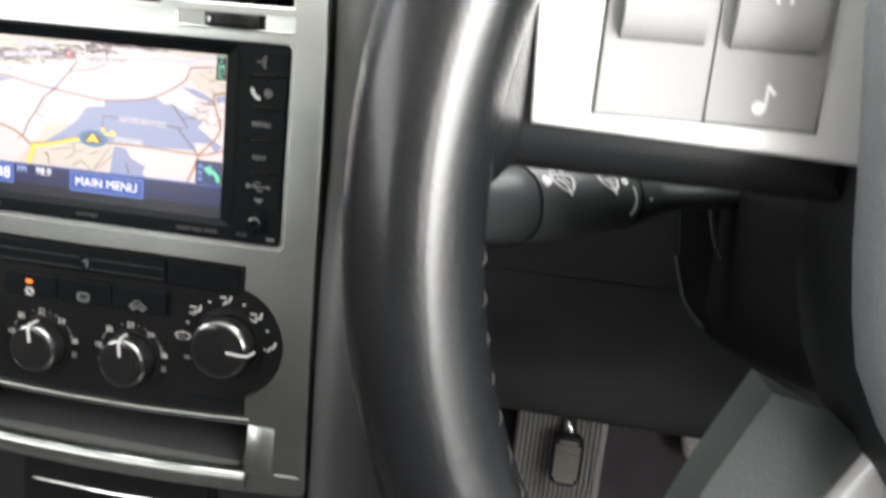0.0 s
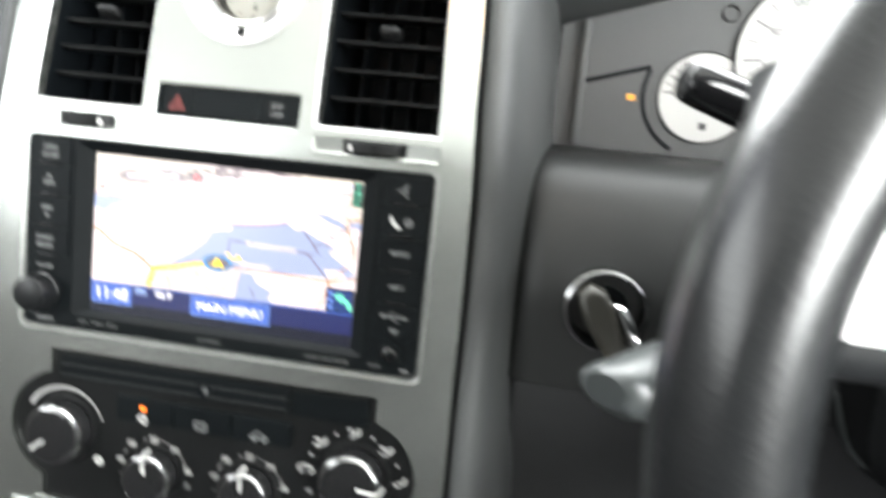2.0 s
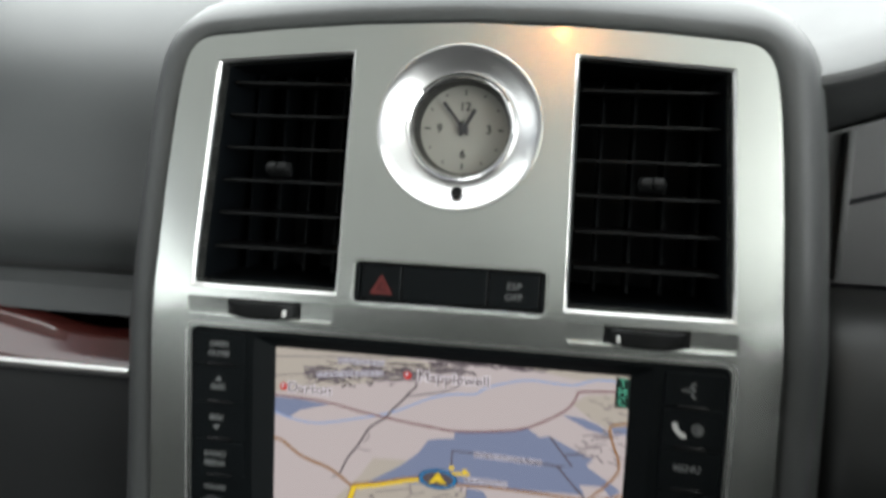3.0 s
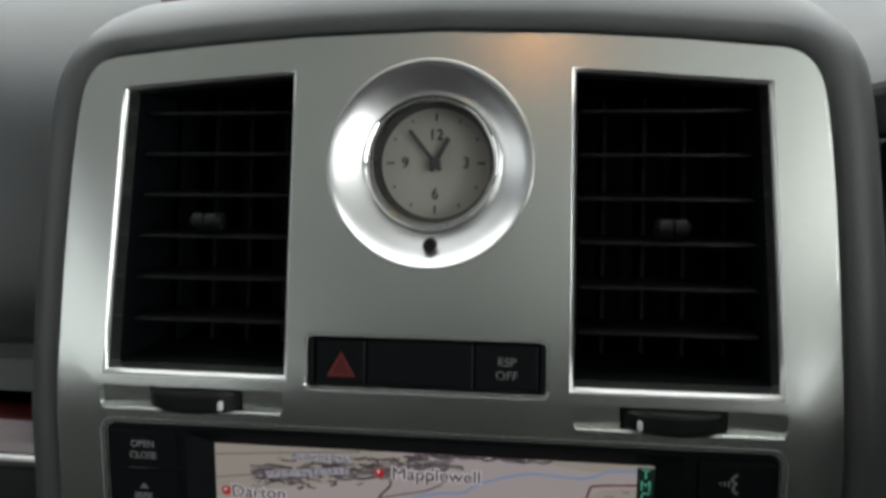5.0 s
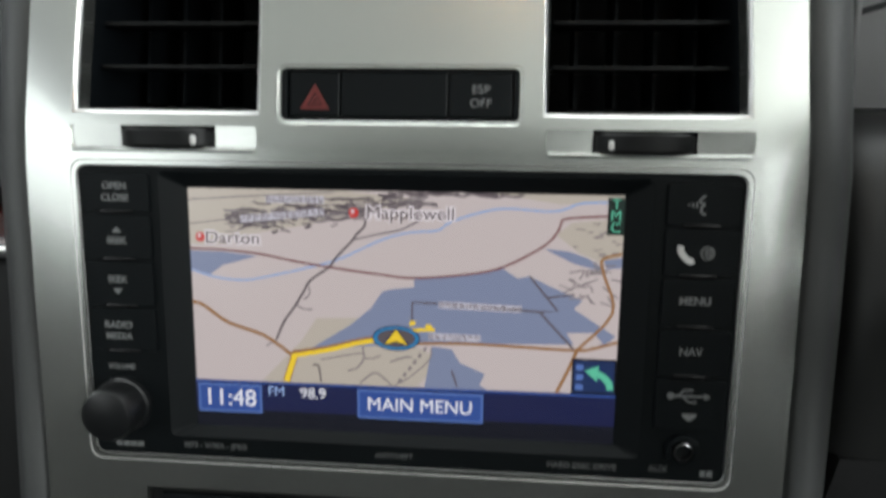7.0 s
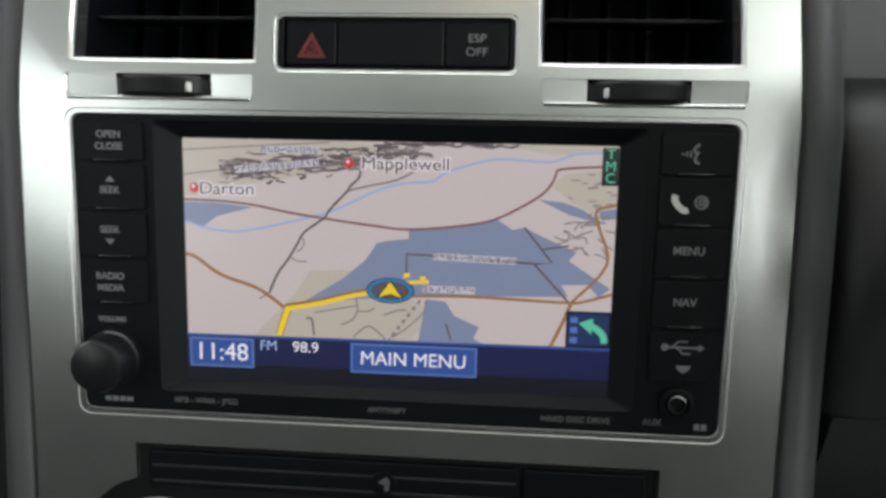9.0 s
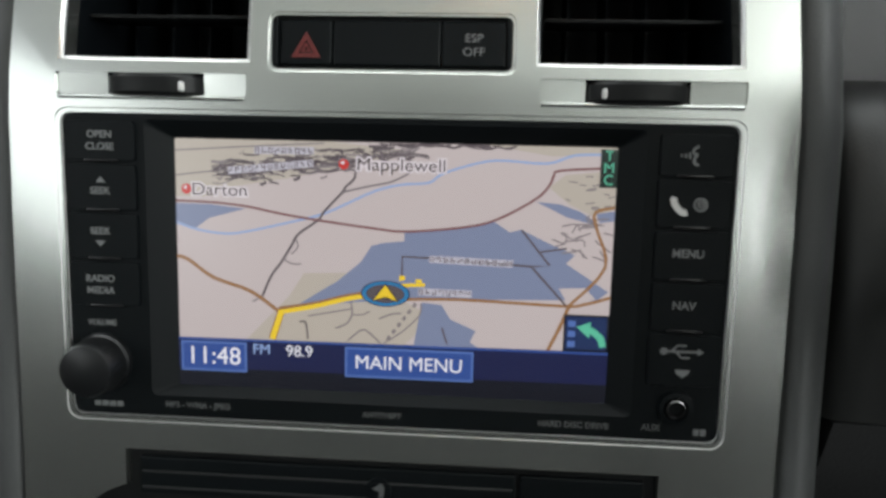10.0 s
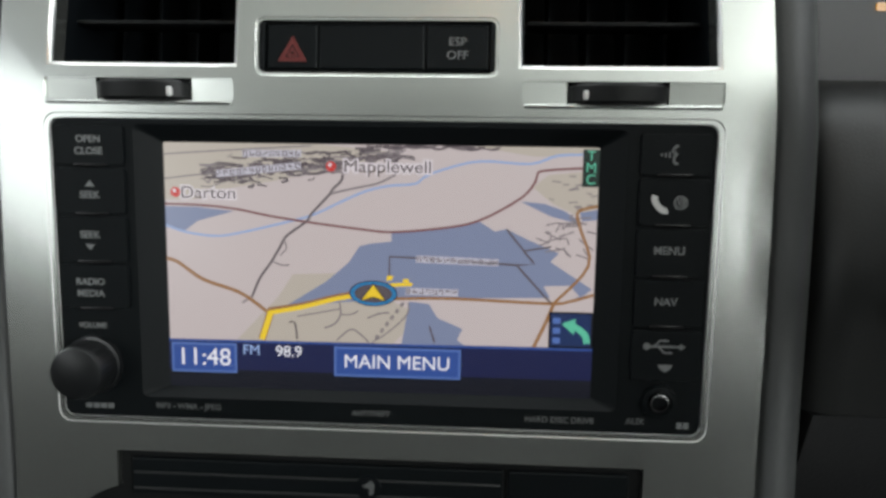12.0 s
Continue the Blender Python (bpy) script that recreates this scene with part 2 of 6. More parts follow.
def border(outer, inner, y0, y1, lift=0.0, cuts=0):
    """A ring between two outlines with as many points; its outer edge stands at y0 + lift."""
    bm = bmesh.new()
    n = len(outer)
    rows = []
    for loop, y in ((outer, y1), (outer, y0 + lift), (inner, y0), (inner, y1)):
        rows.append([bm.verts.new((x, y, z)) for x, z in loop])
    for a, b in zip(rows, rows[1:]):
        for i in range(n):
            bm.faces.new((a[i], a[(i + 1) % n], b[(i + 1) % n], b[i]))
    return bm


def lathe(profile, cx, cz, n=48):
    """A turned shape about the line x = cx, z = cz; profile of (radius, y)."""
    bm = bmesh.new()
    rows = []
    for r, y in profile:
        if r < 1e-6:
            rows.append([bm.verts.new((cx, y, cz))])
        else:
            rows.append([bm.verts.new((cx + r * math.cos(2 * math.pi * i / n), y, cz + r * math.sin(2 * math.pi * i / n))) for i in range(n)])
    for a, b in zip(rows, rows[1:]):
        for i in range(n):
            j = (i + 1) % n
            quad = [a[i % len(a)], a[j % len(a)], b[j % len(b)], b[i % len(b)]]
            quad = list(dict.fromkeys(quad))
            if len(quad) > 2:
                bm.faces.new(quad)
    return bm


def box(x0, x1, y0, y1, z0, z1, bevel=0.0, segments=2):
    bm = bmesh.new()
    bmesh.ops.create_cube(bm, size=1.0)
    for v in bm.verts:
        v.co = Vector(((x0 + x1) / 2 + v.co.x * (x1 - x0), (y0 + y1) / 2 + v.co.y * (y1 - y0), (z0 + z1) / 2 + v.co.z * (z1 - z0)))
    if bevel:
        bmesh.ops.bevel(bm, geom=bm.edges[:], offset=bevel, segments=segments, profile=0.5, affect="EDGES", clamp_overlap=True)
    return bm


def tube(points, radii, n=16, flat=1.0, up=(0, 0, 1)):
    """A round bar along points, its ends closed; flat squeezes it along up."""
    bm = bmesh.new()
    pts = [Vector(p) for p in points]
    rows = []
    for i, p in enumerate(pts):
        way = (pts[min(i + 1, len(pts) - 1)] - pts[max(i - 1, 0)]).normalized()
        side = way.cross(Vector(up)).normalized()
        over = side.cross(way)
        r = radii[i] if isinstance(radii, (list, tuple)) else radii
        rows.append([bm.verts.new(p + r * (math.cos(2 * math.pi * j / n) * side + flat * math.sin(2 * math.pi * j / n) * over)) for j in range(n)])
    for a, b in zip(rows, rows[1:]):
        for j in range(n):
            bm.faces.new((a[j], a[(j + 1) % n], b[(j + 1) % n], b[j]))
    bm.faces.new(rows[0])
    bm.faces.new(rows[-1])
    return bm


def prism_x(profile, x0, x1, bevel=0.0):
    """A body with a profile of (y, z), from x0 to x1."""
    bm = bmesh.new()
    end = bm.faces.new([bm.verts.new((x0, y, z)) for y, z in profile])
    out = bmesh.ops.extrude_face_region(bm, geom=[end])
    bmesh.ops.translate(bm, verts=[g for g in out["geom"] if isinstance(g, bmesh.types.BMVert)], vec=(x1 - x0, 0, 0))
    if bevel:
        bmesh.ops.bevel(bm, geom=bm.edges[:], offset=bevel, segments=2, profile=0.5, affect="EDGES", clamp_overlap=True)
    return bm


def smooth_curve(points, steps=6):
    """Points on a smooth curve through the given ones."""
    pts = [Vector(p) for p in points]
    out = []
    for i in range(len(pts) - 1):
        a, b, c, d = pts[max(i - 1, 0)], pts[i], pts[i + 1], pts[min(i + 2, len(pts) - 1)]
        for j in range(steps):
            t = j / steps
            out.append(0.5 * ((2 * b) + (c - a) * t + (2 * a - 5 * b + 4 * c - d) * t * t + (3 * b - a - 3 * c + d) * t ** 3))
    return out + [pts[-1]]


def ribbon(points, width, y):
    """A flat line of that width in the plane y."""
    bm = bmesh.new()
    pts = [Vector(p) for p in points]
    rows = []
    for i, p in enumerate(pts):
        way = (pts[min(i + 1, len(pts) - 1)] - pts[max(i - 1, 0)]).normalized()
        side = Vector((-way.y, way.x)) * width / 2
        rows.append([bm.verts.new((q.x, y, q.y)) for q in (p + side, p - side)])
    for a, b in zip(rows, rows[1:]):
        bm.faces.new((a[0], a[1], b[1], b[0]))
    return bm


def flat(outline, y):
    bm = bmesh.new()
    bm.faces.new([bm.verts.new((x, y, z)) for x, z in outline])
    return bm


def joined(bms):
    """One bmesh of several."""
    out = bmesh.new()
    for bm in bms:
        me = bpy.data.meshes.new("joined")
        bm.to_mesh(me)
        bm.free()
        out.from_mesh(me)
        bpy.data.meshes.remove(me)
    return out


def lettering(body, size, x, y, z, material, parent, name="lettering", turn=0.0, align="CENTER", wide=1.0, bent=False, extra=0.0, lean=0.0):
    curve = bpy.data.curves.new("words", "FONT")
    curve.body, curve.size, curve.align_x, curve.align_y = body, size, align, "CENTER"
    curve.offset = extra
    curve.extrude = 0.00004
    curve.shear = lean
    tmp = bpy.data.objects.new("words", curve)
    me = bpy.data.meshes.new_from_object(tmp)
    bm = bmesh.new()
    bm.from_mesh(me)
    bpy.data.objects.remove(tmp)
    bpy.data.meshes.remove(me)
    bmesh.ops.scale(bm, vec=(wide, 1, 1), verts=bm.verts)
    bmesh.ops.rotate(bm, cent=(0, 0, 0), matrix=Matrix.Rotation(radians(turn), 3, "Z"), verts=bm.verts)
    bmesh.ops.rotate(bm, cent=(0, 0, 0), matrix=Matrix.Rotation(radians(90), 3, "X"), verts=bm.verts)
    bmesh.ops.translate(bm, vec=(x, y, z), verts=bm.verts)
    if bent:
        bend(bm)
    return part(name, bm, material, parent)


def mm(*pairs):
    return [(a / 1000, b / 1000) for a, b in pairs]


# ---- centre stack: silver bezel ----
SIDE = mm((0, -193.6), (45, -192.6), (90, -190.4), (125, -188.0), (129, -186.6), (130, -183), (128.2, -120), (127, -60), (126.6, 0), (125.6, 50), (123.6, 80), (122.7, 105), (121, 136), (119, 156), (116.6, 165), (112, 170.3), (106, 172.2), (76, 175.2), (42, 177.5), (0, 178.6))
SIDE = SIDE[:11] + [tuple(p) for p in smooth_curve(SIDE[11:17], 4)] + SIDE[17:]
OUTLINE = mirrored(SIDE)
HVAC_HALF = [(0.0, -0.1502), (0.03, -0.1498), (0.06, -0.1486), (0.0935, -0.1465), (0.0935, -0.1345)]
for i in range(13):
    q = radians(-68 + 141 * i / 12)
    HVAC_HALF.append((0.0820 + 0.0312 * math.cos(q), -0.1055 + 0.0312 * math.sin(q)))
HVAC_HALF += [(0.0903, -0.0758), (0.0903, -0.0625), (0.0, -0.0625)]
HVAC_HOLE = mirrored(HVAC_HALF)
CUBBY_HALF = mm((0, -181.5), (90, -181.5), (96.5, -180.5), (96.5, -150.4), (70, -151.6), (40, -153.0), (0, -153.6))
CUBBY_HOLE = mirrored(CUBBY_HALF)
RADIO_HOLE = rounded(-0.1082, 0.1082, -0.0508, 0.0512, 0.0035)
HAZARD_HOLE = rounded(-0.0380, 0.0378, 0.0660, 0.0826, 0.0022)


def vent_quad(s, grow=0.0):
    q = [(0.0452 - grow, 0.0678 - grow), (0.1080 + grow, 0.0680 - grow), (0.1036 + grow, 0.1622 + grow), (0.0444 - grow, 0.1668 + grow)]
    return [(s * x, z) for x, z in q]


bezel = thing("centre_console_bezel", (0, 0.005, -0.2), "satin silver painted centre console bezel on the dashboard", "console trim")
THUMB = [rounded(min(a, b), max(a, b), 0.0570, 0.0640, 0.0010) for a, b in ((0.0462, 0.1092), (-0.1092, -0.0462))]
plate = holed(OUTLINE, [HVAC_HOLE, CUBBY_HOLE, RADIO_HOLE, HAZARD_HOLE, vent_quad(1), vent_quad(-1), disc(0, 0.1372, 0.0330, 56), *THUMB], 0.0, 0.004, [0.055 + 0.01 * i for i in range(13)], [s * (0.108 + 0.003 * i) for s in (-1, 1) for i in range(6)])
part("face_plate", bend(plate), SILVER, bezel)
rim = bmesh.new()
rows = []
for k, (x, z) in enumerate(OUTLINE):
    a, b = Vector(OUTLINE[k - 1]), Vector(OUTLINE[(k + 1) % len(OUTLINE)])
    way = (b - a).normalized()
    out = Vector((way.y, -way.x))
    rows.append([rim.verts.new((x - out.x * d, y, z - out.y * d)) for d, y in ((0.0, 0.012), (0.0, 0.0012), (0.0001, 0.0006), (0.0004, 0.0001), (0.0008, -0.0001), (0.0013, 0.0002))])
for k in range(len(rows)):
    for j in range(5):
        rim.faces.new((rows[k - 1][j], rows[k - 1][j + 1], rows[k][j + 1], rows[k][j]))
part("rolled_edge", bend(rim), SILVER, bezel, sharp=70)
lip = border(rounded(-0.1100, 0.1100, -0.0526, 0.0528, 0.0045), rounded(-0.1080, 0.1080, -0.0506, 0.0510, 0.0034), 0.0010, 0.003, -0.0012)
part("radio_opening_lip", bend(lip), BRIGHT, bezel)
lip = border(rounded(-0.0390, 0.0388, 0.0650, 0.0836, 0.0028), rounded(-0.0379, 0.0377, 0.0661, 0.0825, 0.0021), 0.0008, 0.003, -0.0010)
part("switch_opening_lip", bend(lip), SILVER, bezel)
# bright bar under the heater controls, its lower edge bowed
bar_pts = []
for i in range(25):
    x = -0.0962 + 0.1924 * i / 24
    bar_pts.append(x)
bar = bmesh.new()
rows = []
for x in bar_pts:
    bow = 1 - (x / 0.0965) ** 2
    top, bot = -0.1466 - 0.0037 * bow, -0.1505 - 0.0034 * bow
    rows.append([bar.verts.new(p) for p in ((x, 0.002, top), (x, -0.0002, top - 0.0002), (x, -0.0006, top - 0.0008), (x, -0.0002, bot + 0.0006), (x, 0.006, bot + 0.0002))])
for a, b in zip(rows, rows[1:]):
    for j in range(4):
        bar.faces.new((a[j], a[j + 1], b[j + 1], b[j]))
part("trim_bar", bar, SILVER, bezel)
# lower lip of the open tray
tray_lip = bmesh.new()
rows = []
for x in bar_pts:
    z = -0.1786 - 0.0030 * (1 - (x / 0.0965) ** 2)
    rows.append([tray_lip.verts.new(p) for p in ((x, 0.020, z + 0.001), (x, 0.000, z + 0.0008), (x, -0.0030, z - 0.0008), (x, -0.0034, z - 0.004), (x, -0.0004, z - 0.010))])
for a, b in zip(rows, rows[1:]):
    for j in range(4):
        tray_lip.faces.new((a[j], a[j + 1], b[j + 1], b[j]))
part("tray_lip", tray_lip, SILVER, bezel, sharp=60)
# raised blocks at the tray's ends
for s in (-1, 1):
    block = box(0.0964, 0.1114, -0.0006, 0.003, -0.1758, -0.1502, 0.0004)
    for v in block.verts:
        v.co.y -= 0.0034 * max(0.0, (-0.1502 - v.co.z) / 0.0256) if v.co.y < 0.001 else 0.0
        v.co.x *= s
    part("end_block", block, SILVER, bezel)
    lo, hi = sorted((s * 0.1126, s * 0.1262))
    part("edge_ridge", box(lo, hi, -0.0007, 0.002, -0.1776, -0.1762, 0.0006), SILVER, bezel)

# ---- open storage tray ----
tray = thing("storage_tray", (0, 0.03, -0.182), "open black plastic storage tray in the centre console", "storage tray")
tb = bmesh.new()
for pts in (((-0.098, 0.004, -0.1825), (0.098, 0.004, -0.1825), (0.096, 0.075, -0.180), (-0.096, 0.075, -0.180)),
            ((-0.098, 0.004, -0.148), (0.098, 0.004, -0.148), (0.096, 0.075, -0.152), (-0.096, 0.075, -0.152)),
            ((-0.096, 0.075, -0.180), (0.096, 0.075, -0.180), (0.096, 0.075, -0.152), (-0.096, 0.075, -0.152)),
            ((-0.098, 0.004, -0.1825), (-0.096, 0.075, -0.180), (-0.096, 0.075, -0.152), (-0.098, 0.004, -0.148)),
            ((0.098, 0.004, -0.1825), (0.096, 0.075, -0.180), (0.096, 0.075, -0.152), (0.098, 0.004, -0.148))):
    tb.faces.new([tb.verts.new(p) for p in pts])
bmesh.ops.remove_doubles(tb, verts=tb.verts, dist=0.0001)
part("tray_body", tb, BLACK, tray)
part("rubber_mat", box(-0.090, 0.090, 0.006, 0.072, -0.1824, -0.1758, 0.002), SOFT, tray)


# ---- air vents ----
def air_vent(s):
    vent = thing("air_vent", (s * 0.076, 0.02, 0.068), "black slatted dashboard air vent in a bright silver frame", "air vent", "centre air vents")
    def fine(q):
        return [(a[0] + (b[0] - a[0]) * i / 8, a[1] + (b[1] - a[1]) * i / 8) for a, b in zip(q, q[1:] + q[:1]) for i in range(8)]

    def ring_of(steps):
        ring = bmesh.new()
        loops = []
        for g, y in steps:
            q = vent_quad(s, g)
            loops.append([ring.verts.new((x, y + face(z), z)) for x, z in fine(q if s > 0 else q[::-1])])
        for la, lb in zip(loops, loops[1:]):
            for i in range(len(la)):
                j = (i + 1) % len(la)
                ring.faces.new((la[i], la[j], lb[j], lb[i]))
        return ring

    part("vent_frame", ring_of(((0.0004, 0.0010), (0.0002, -0.0001), (-0.0004, 0.0002), (-0.0011, 0.0016))), BRIGHT, vent, sharp=70)
    part("inner_wall", ring_of(((-0.0011, 0.0016), (-0.0013, 0.0030), (-0.0019, 0.0068))), SILVER, vent, sharp=70)
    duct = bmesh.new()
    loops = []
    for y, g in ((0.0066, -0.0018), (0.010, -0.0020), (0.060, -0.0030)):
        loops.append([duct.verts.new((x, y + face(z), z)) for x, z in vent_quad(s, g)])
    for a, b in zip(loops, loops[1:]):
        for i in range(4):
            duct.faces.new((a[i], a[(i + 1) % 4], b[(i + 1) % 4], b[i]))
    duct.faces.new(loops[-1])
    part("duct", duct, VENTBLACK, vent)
    for z in (0.1540, 0.1400, 0.1260, 0.1120, 0.0979, 0.0836):
        w = (z - 0.068) / 0.094
        xa, xb = 0.0484 - 0.0006 * w, 0.1046 - 0.0042 * w
        lo, hi = sorted((s * xa, s * xb))
        blade = box(lo, hi, 0.010 + face(z), 0.028 + face(z), z - 0.0006, z + 0.0006, 0.0005)
        for v in blade.verts:
            v.co.z += (v.co.y - face(z) - 0.010) * 0.02
        part("slat", blade, BLACK, vent)
    for i in range(4):
        x = s * (0.0575 + 0.0135 * i)
        vane = box(x - 0.0006, x + 0.0006, 0.0310, 0.052, 0.072, 0.160)
        part("vane", bend(vane), VENTBLACK, vent)
    kx = s * 0.0762
    knob = tube([(kx - 0.0050, 0.009 + face(0.118), 0.1172), (kx - 0.0044, 0.009 + face(0.118), 0.1172), (kx + 0.0044, 0.009 + face(0.118), 0.1172), (kx + 0.0050, 0.009 + face(0.118), 0.1172)], [0.0022, 0.0030, 0.0030, 0.0022], 20)
    slider = part("slider_knob", knob, BLACK, vent)
    for x in (kx - 0.0024, kx + 0.0022):
        hump = tube([(x - 0.0020, 0.0072 + face(0.118), 0.1176), (x - 0.0012, 0.0064 + face(0.118), 0.1178), (x + 0.0012, 0.0064 + face(0.118), 0.1178), (x + 0.0020, 0.0072 + face(0.118), 0.1176)], [0.0018, 0.0026, 0.0026, 0.0018], 16)
        part("grip_ridge", hump, BLACK, slider)
    # thumb wheel in its slot under the vent
    lo, hi = sorted((s * 0.0470, s * 0.1084))
    part("slot_ledge", prism_x([(0.001, 0.0553), (-0.0007, 0.0556), (-0.0011, 0.0562), (-0.0007, 0.0569), (0.002, 0.0572)], lo, hi, 0.0003), SILVER, vent, sharp=60)
    for shallow, deep in ((0.1094, 0.0926), (0.0460, 0.0606)):
        wing = bmesh.new()
        loops = []
        for i in range(7):
            u = i / 6
            x = shallow + (deep - shallow) * u
            loops.append([wing.verts.new((s * x, y, z)) for z, y in ((0.0644, 0.0010 + 0.0010 * u), (0.0606, 0.0011 + 0.0011 * u), (0.0566, 0.0012 + 0.0010 * u))])
        loops.append([wing.verts.new((s * deep, 0.014, z)) for z in (0.0644, 0.0606, 0.0566)])
        for a, b in zip(loops, loops[1:]):
            for j in range(2):
                wing.faces.new((a[j], a[j + 1], b[j + 1], b[j]))
        part("slot_scoop", wing, SILVER, vent, sharp=40)
    lo, hi = sorted((s * 0.0600, s * 0.0932))
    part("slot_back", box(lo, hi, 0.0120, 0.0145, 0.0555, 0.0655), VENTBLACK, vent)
    wheel = bmesh.new()
    n = 26
    loops = []
    for j, z in enumerate((0.0568, 0.0578, 0.0624, 0.0634)):
        row = []
        for i in range(n):
            q = math.pi * i / (n - 1)
            r = 0.0158 * (0.90 if j in (0, 3) else 1.0) * (1.0 if i % 2 else 0.985)
            row.append(wheel.verts.new((s * 0.0766 - r * math.cos(q), 0.0035 - 0.0085 * math.sin(q) * (0.94 if j in (0, 3) else 1), z)))
        loops.append(row)
    for a, b in zip(loops, loops[1:]):
        for i in range(n - 1):
            wheel.faces.new((a[i], a[i + 1], b[i + 1], b[i]))
    wheel.faces.new(loops[0])
    wheel.faces.new(loops[-1])
    rot = part("thumb_wheel", wheel, BLACK, vent)
    px = s * 0.0766 - 0.0108
    if s < 0:
        px = s * 0.0766 + 0.0108
    part("mark", box(px - 0.0007, px + 0.0007, -0.0046, -0.0020, 0.0580, 0.0610, 0.0006), WHITE, rot)
    return vent


air_vent(-1)
air_vent(1)

# ---- analogue clock ----
CZ = 0.1372
clock = thing("analogue_clock", (0, 0.02, 0.112), "round analogue clock with ivory dial in a spun silver dish", "clock")
dish = lathe([(0.0332, 0.002), (0.0332, -0.0004), (0.0328, -0.0010), (0.0323, -0.0010), (0.0316, -0.0002), (0.0300, 0.0012), (0.0280, 0.0025), (0.0262, 0.0036), (0.0246, 0.0046), (0.0232, 0.0053), (0.0222, 0.0057), (0.0219, 0.0060), (0.0218, 0.030)], 0, CZ, 72)
part("dish", bend(dish), DISH, clock)
ring = lathe([(0.0221, 0.0064), (0.0220, 0.0046), (0.0216, 0.0039), (0.0211, 0.0042), (0.0208, 0.0055), (0.0206, 0.0058), (0.0203, 0.0054), (0.0199, 0.0060), (0.0197, 0.0072)], 0, CZ + 0.0004, 72)
part("chrome_ring", bend(ring), CHROME, clock, "polished chrome ring")
dial = part("dial", bend(lathe([(0.0195, 0.0165), (0.0, 0.0165)], 0, CZ, 48)), DIAL, clock)
# chrome wall, the dark it reflects put into a black colour
part("inner_wall", bend(lathe([(0.0198, 0.0068), (0.0194, 0.0100), (0.0189, 0.0140), (0.0185, 0.0166)], 0, CZ, 48)), GLOSSBLACK, clock, "chrome inner wall coloured black for its dark reflection")
for i in range(12):
    q = radians(30 * i)
    r0, r1, w = (0.0142, 0.0168, 0.0007) if i % 3 == 0 else (0.0156, 0.0167, 0.0006)
    a, b = Vector((math.sin(q), math.cos(q))) * r0, Vector((math.sin(q), math.cos(q))) * r1
    part("hour_mark", bend(ribbon([(a.x, CZ + a.y), (b.x, CZ + b.y)], w, 0.0161)), INK, dial)
for word, q in (("12", 0), ("3", 90), ("6", 180), ("9", 270)):
    r = 0.0104 if word != "12" else 0.0094
    lettering(word, 0.0051, r * math.sin(radians(q)), 0.0161, CZ + r * math.cos(radians(q)), INK, dial, "numeral", bent=True, extra=0.00008)
for name, q, length, w in (("hour_hand", 28, 0.0095, 0.0017), ("minute_hand", -39, 0.0142, 0.0014)):
    way = Vector((math.sin(radians(q)), math.cos(radians(q))))
    part(name, bend(joined([ribbon([(-way.x * 0.003, CZ - way.y * 0.003), (way.x * length * 0.6, CZ + way.y * length * 0.6), (way.x * length, CZ + way.y * length)], w, 0.0142)])), INK, clock)
part("hub", bend(lathe([(0.0020, 0.0155), (0.0020, 0.0134), (0.0, 0.0132)], 0, CZ, 20)), INK, clock)
part("setting_button", bend(lathe([(0.0022, 0.010), (0.0022, 0.0016), (0.0018, 0.0008), (0.0, 0.0014)], 0.0005, 0.1114, 20)), BLACK, clock)

# ---- hazard and stability switch strip ----
switches = thing("switch_strip", (0, 0.006, 0.066), "black switch strip with a red hazard triangle", "switch panel")
part("backing", bend(slab(rounded(-0.0380, 0.0378, 0.0660, 0.0826, 0.0020), 0.003, 0.012)), BLACK, switches)
for name, x0, x1 in (("hazard_button", -0.0356, -0.0190), ("blank_panel", -0.0186, 0.0154), ("stability_button", 0.0158, 0.0357)):
    lo = slab(rounded(x0, x1, 0.0672, 0.0814, 0.0009), 0.0006, 0.004, 0.0007)
    b = part(name, bend(lo), RADIO, switches)
    if name == "hazard_button":
        tri = border([(-0.0318, 0.0696), (-0.0224, 0.0696), (-0.0271, 0.0776)], [(-0.0296, 0.0708), (-0.0246, 0.0708), (-0.0271, 0.0752)], 0.0004, 0.0007)
        part("triangle", bend(tri), REDPRINT, b)
        part("triangle", bend(border([(-0.0289, 0.0712), (-0.0253, 0.0712), (-0.0271, 0.0743)], [(-0.0279, 0.0718), (-0.0263, 0.0718), (-0.0271, 0.0731)], 0.0004, 0.0007)), REDPRINT, b)
    if name == "stability_button":
        lettering("ESP", 0.0036, 0.0257, 0.0004, 0.0760, DIMWHITE, b, bent=True, wide=1.1)
        lettering("OFF", 0.0036, 0.0257, 0.0004, 0.0718, DIMWHITE, b, bent=True, wide=1.1)
for x0, x1 in ((-0.0378, -0.0360), (0.0361, 0.0376)):
    part("end_cap", bend(slab(rounded(x0, x1, 0.0668, 0.0818, 0.0004), -0.0002, 0.004, 0.0003)), RADIO, switches)

# ---- radio with its screen ----
radio = thing("radio", (0, 0.02, -0.051), "black car radio with a lit navigation map screen", "car radio")
front = holed(rounded(-0.1078, 0.1078, -0.0504, 0.0508, 0.0032), [rounded(-0.0800, 0.0800, -0.0428, 0.0490, 0.002)], 0.0006, 0.010)
part("front_panel", front, RADIO, radio)
part("screen_surround", border(rounded(-0.0802, 0.0802, -0.0430, 0.0492, 0.002), rounded(-0.0722, 0.0722, -0.0402, 0.0436, 0.0006), 0.0046, 0.008, -0.0044), RADIO, radio)


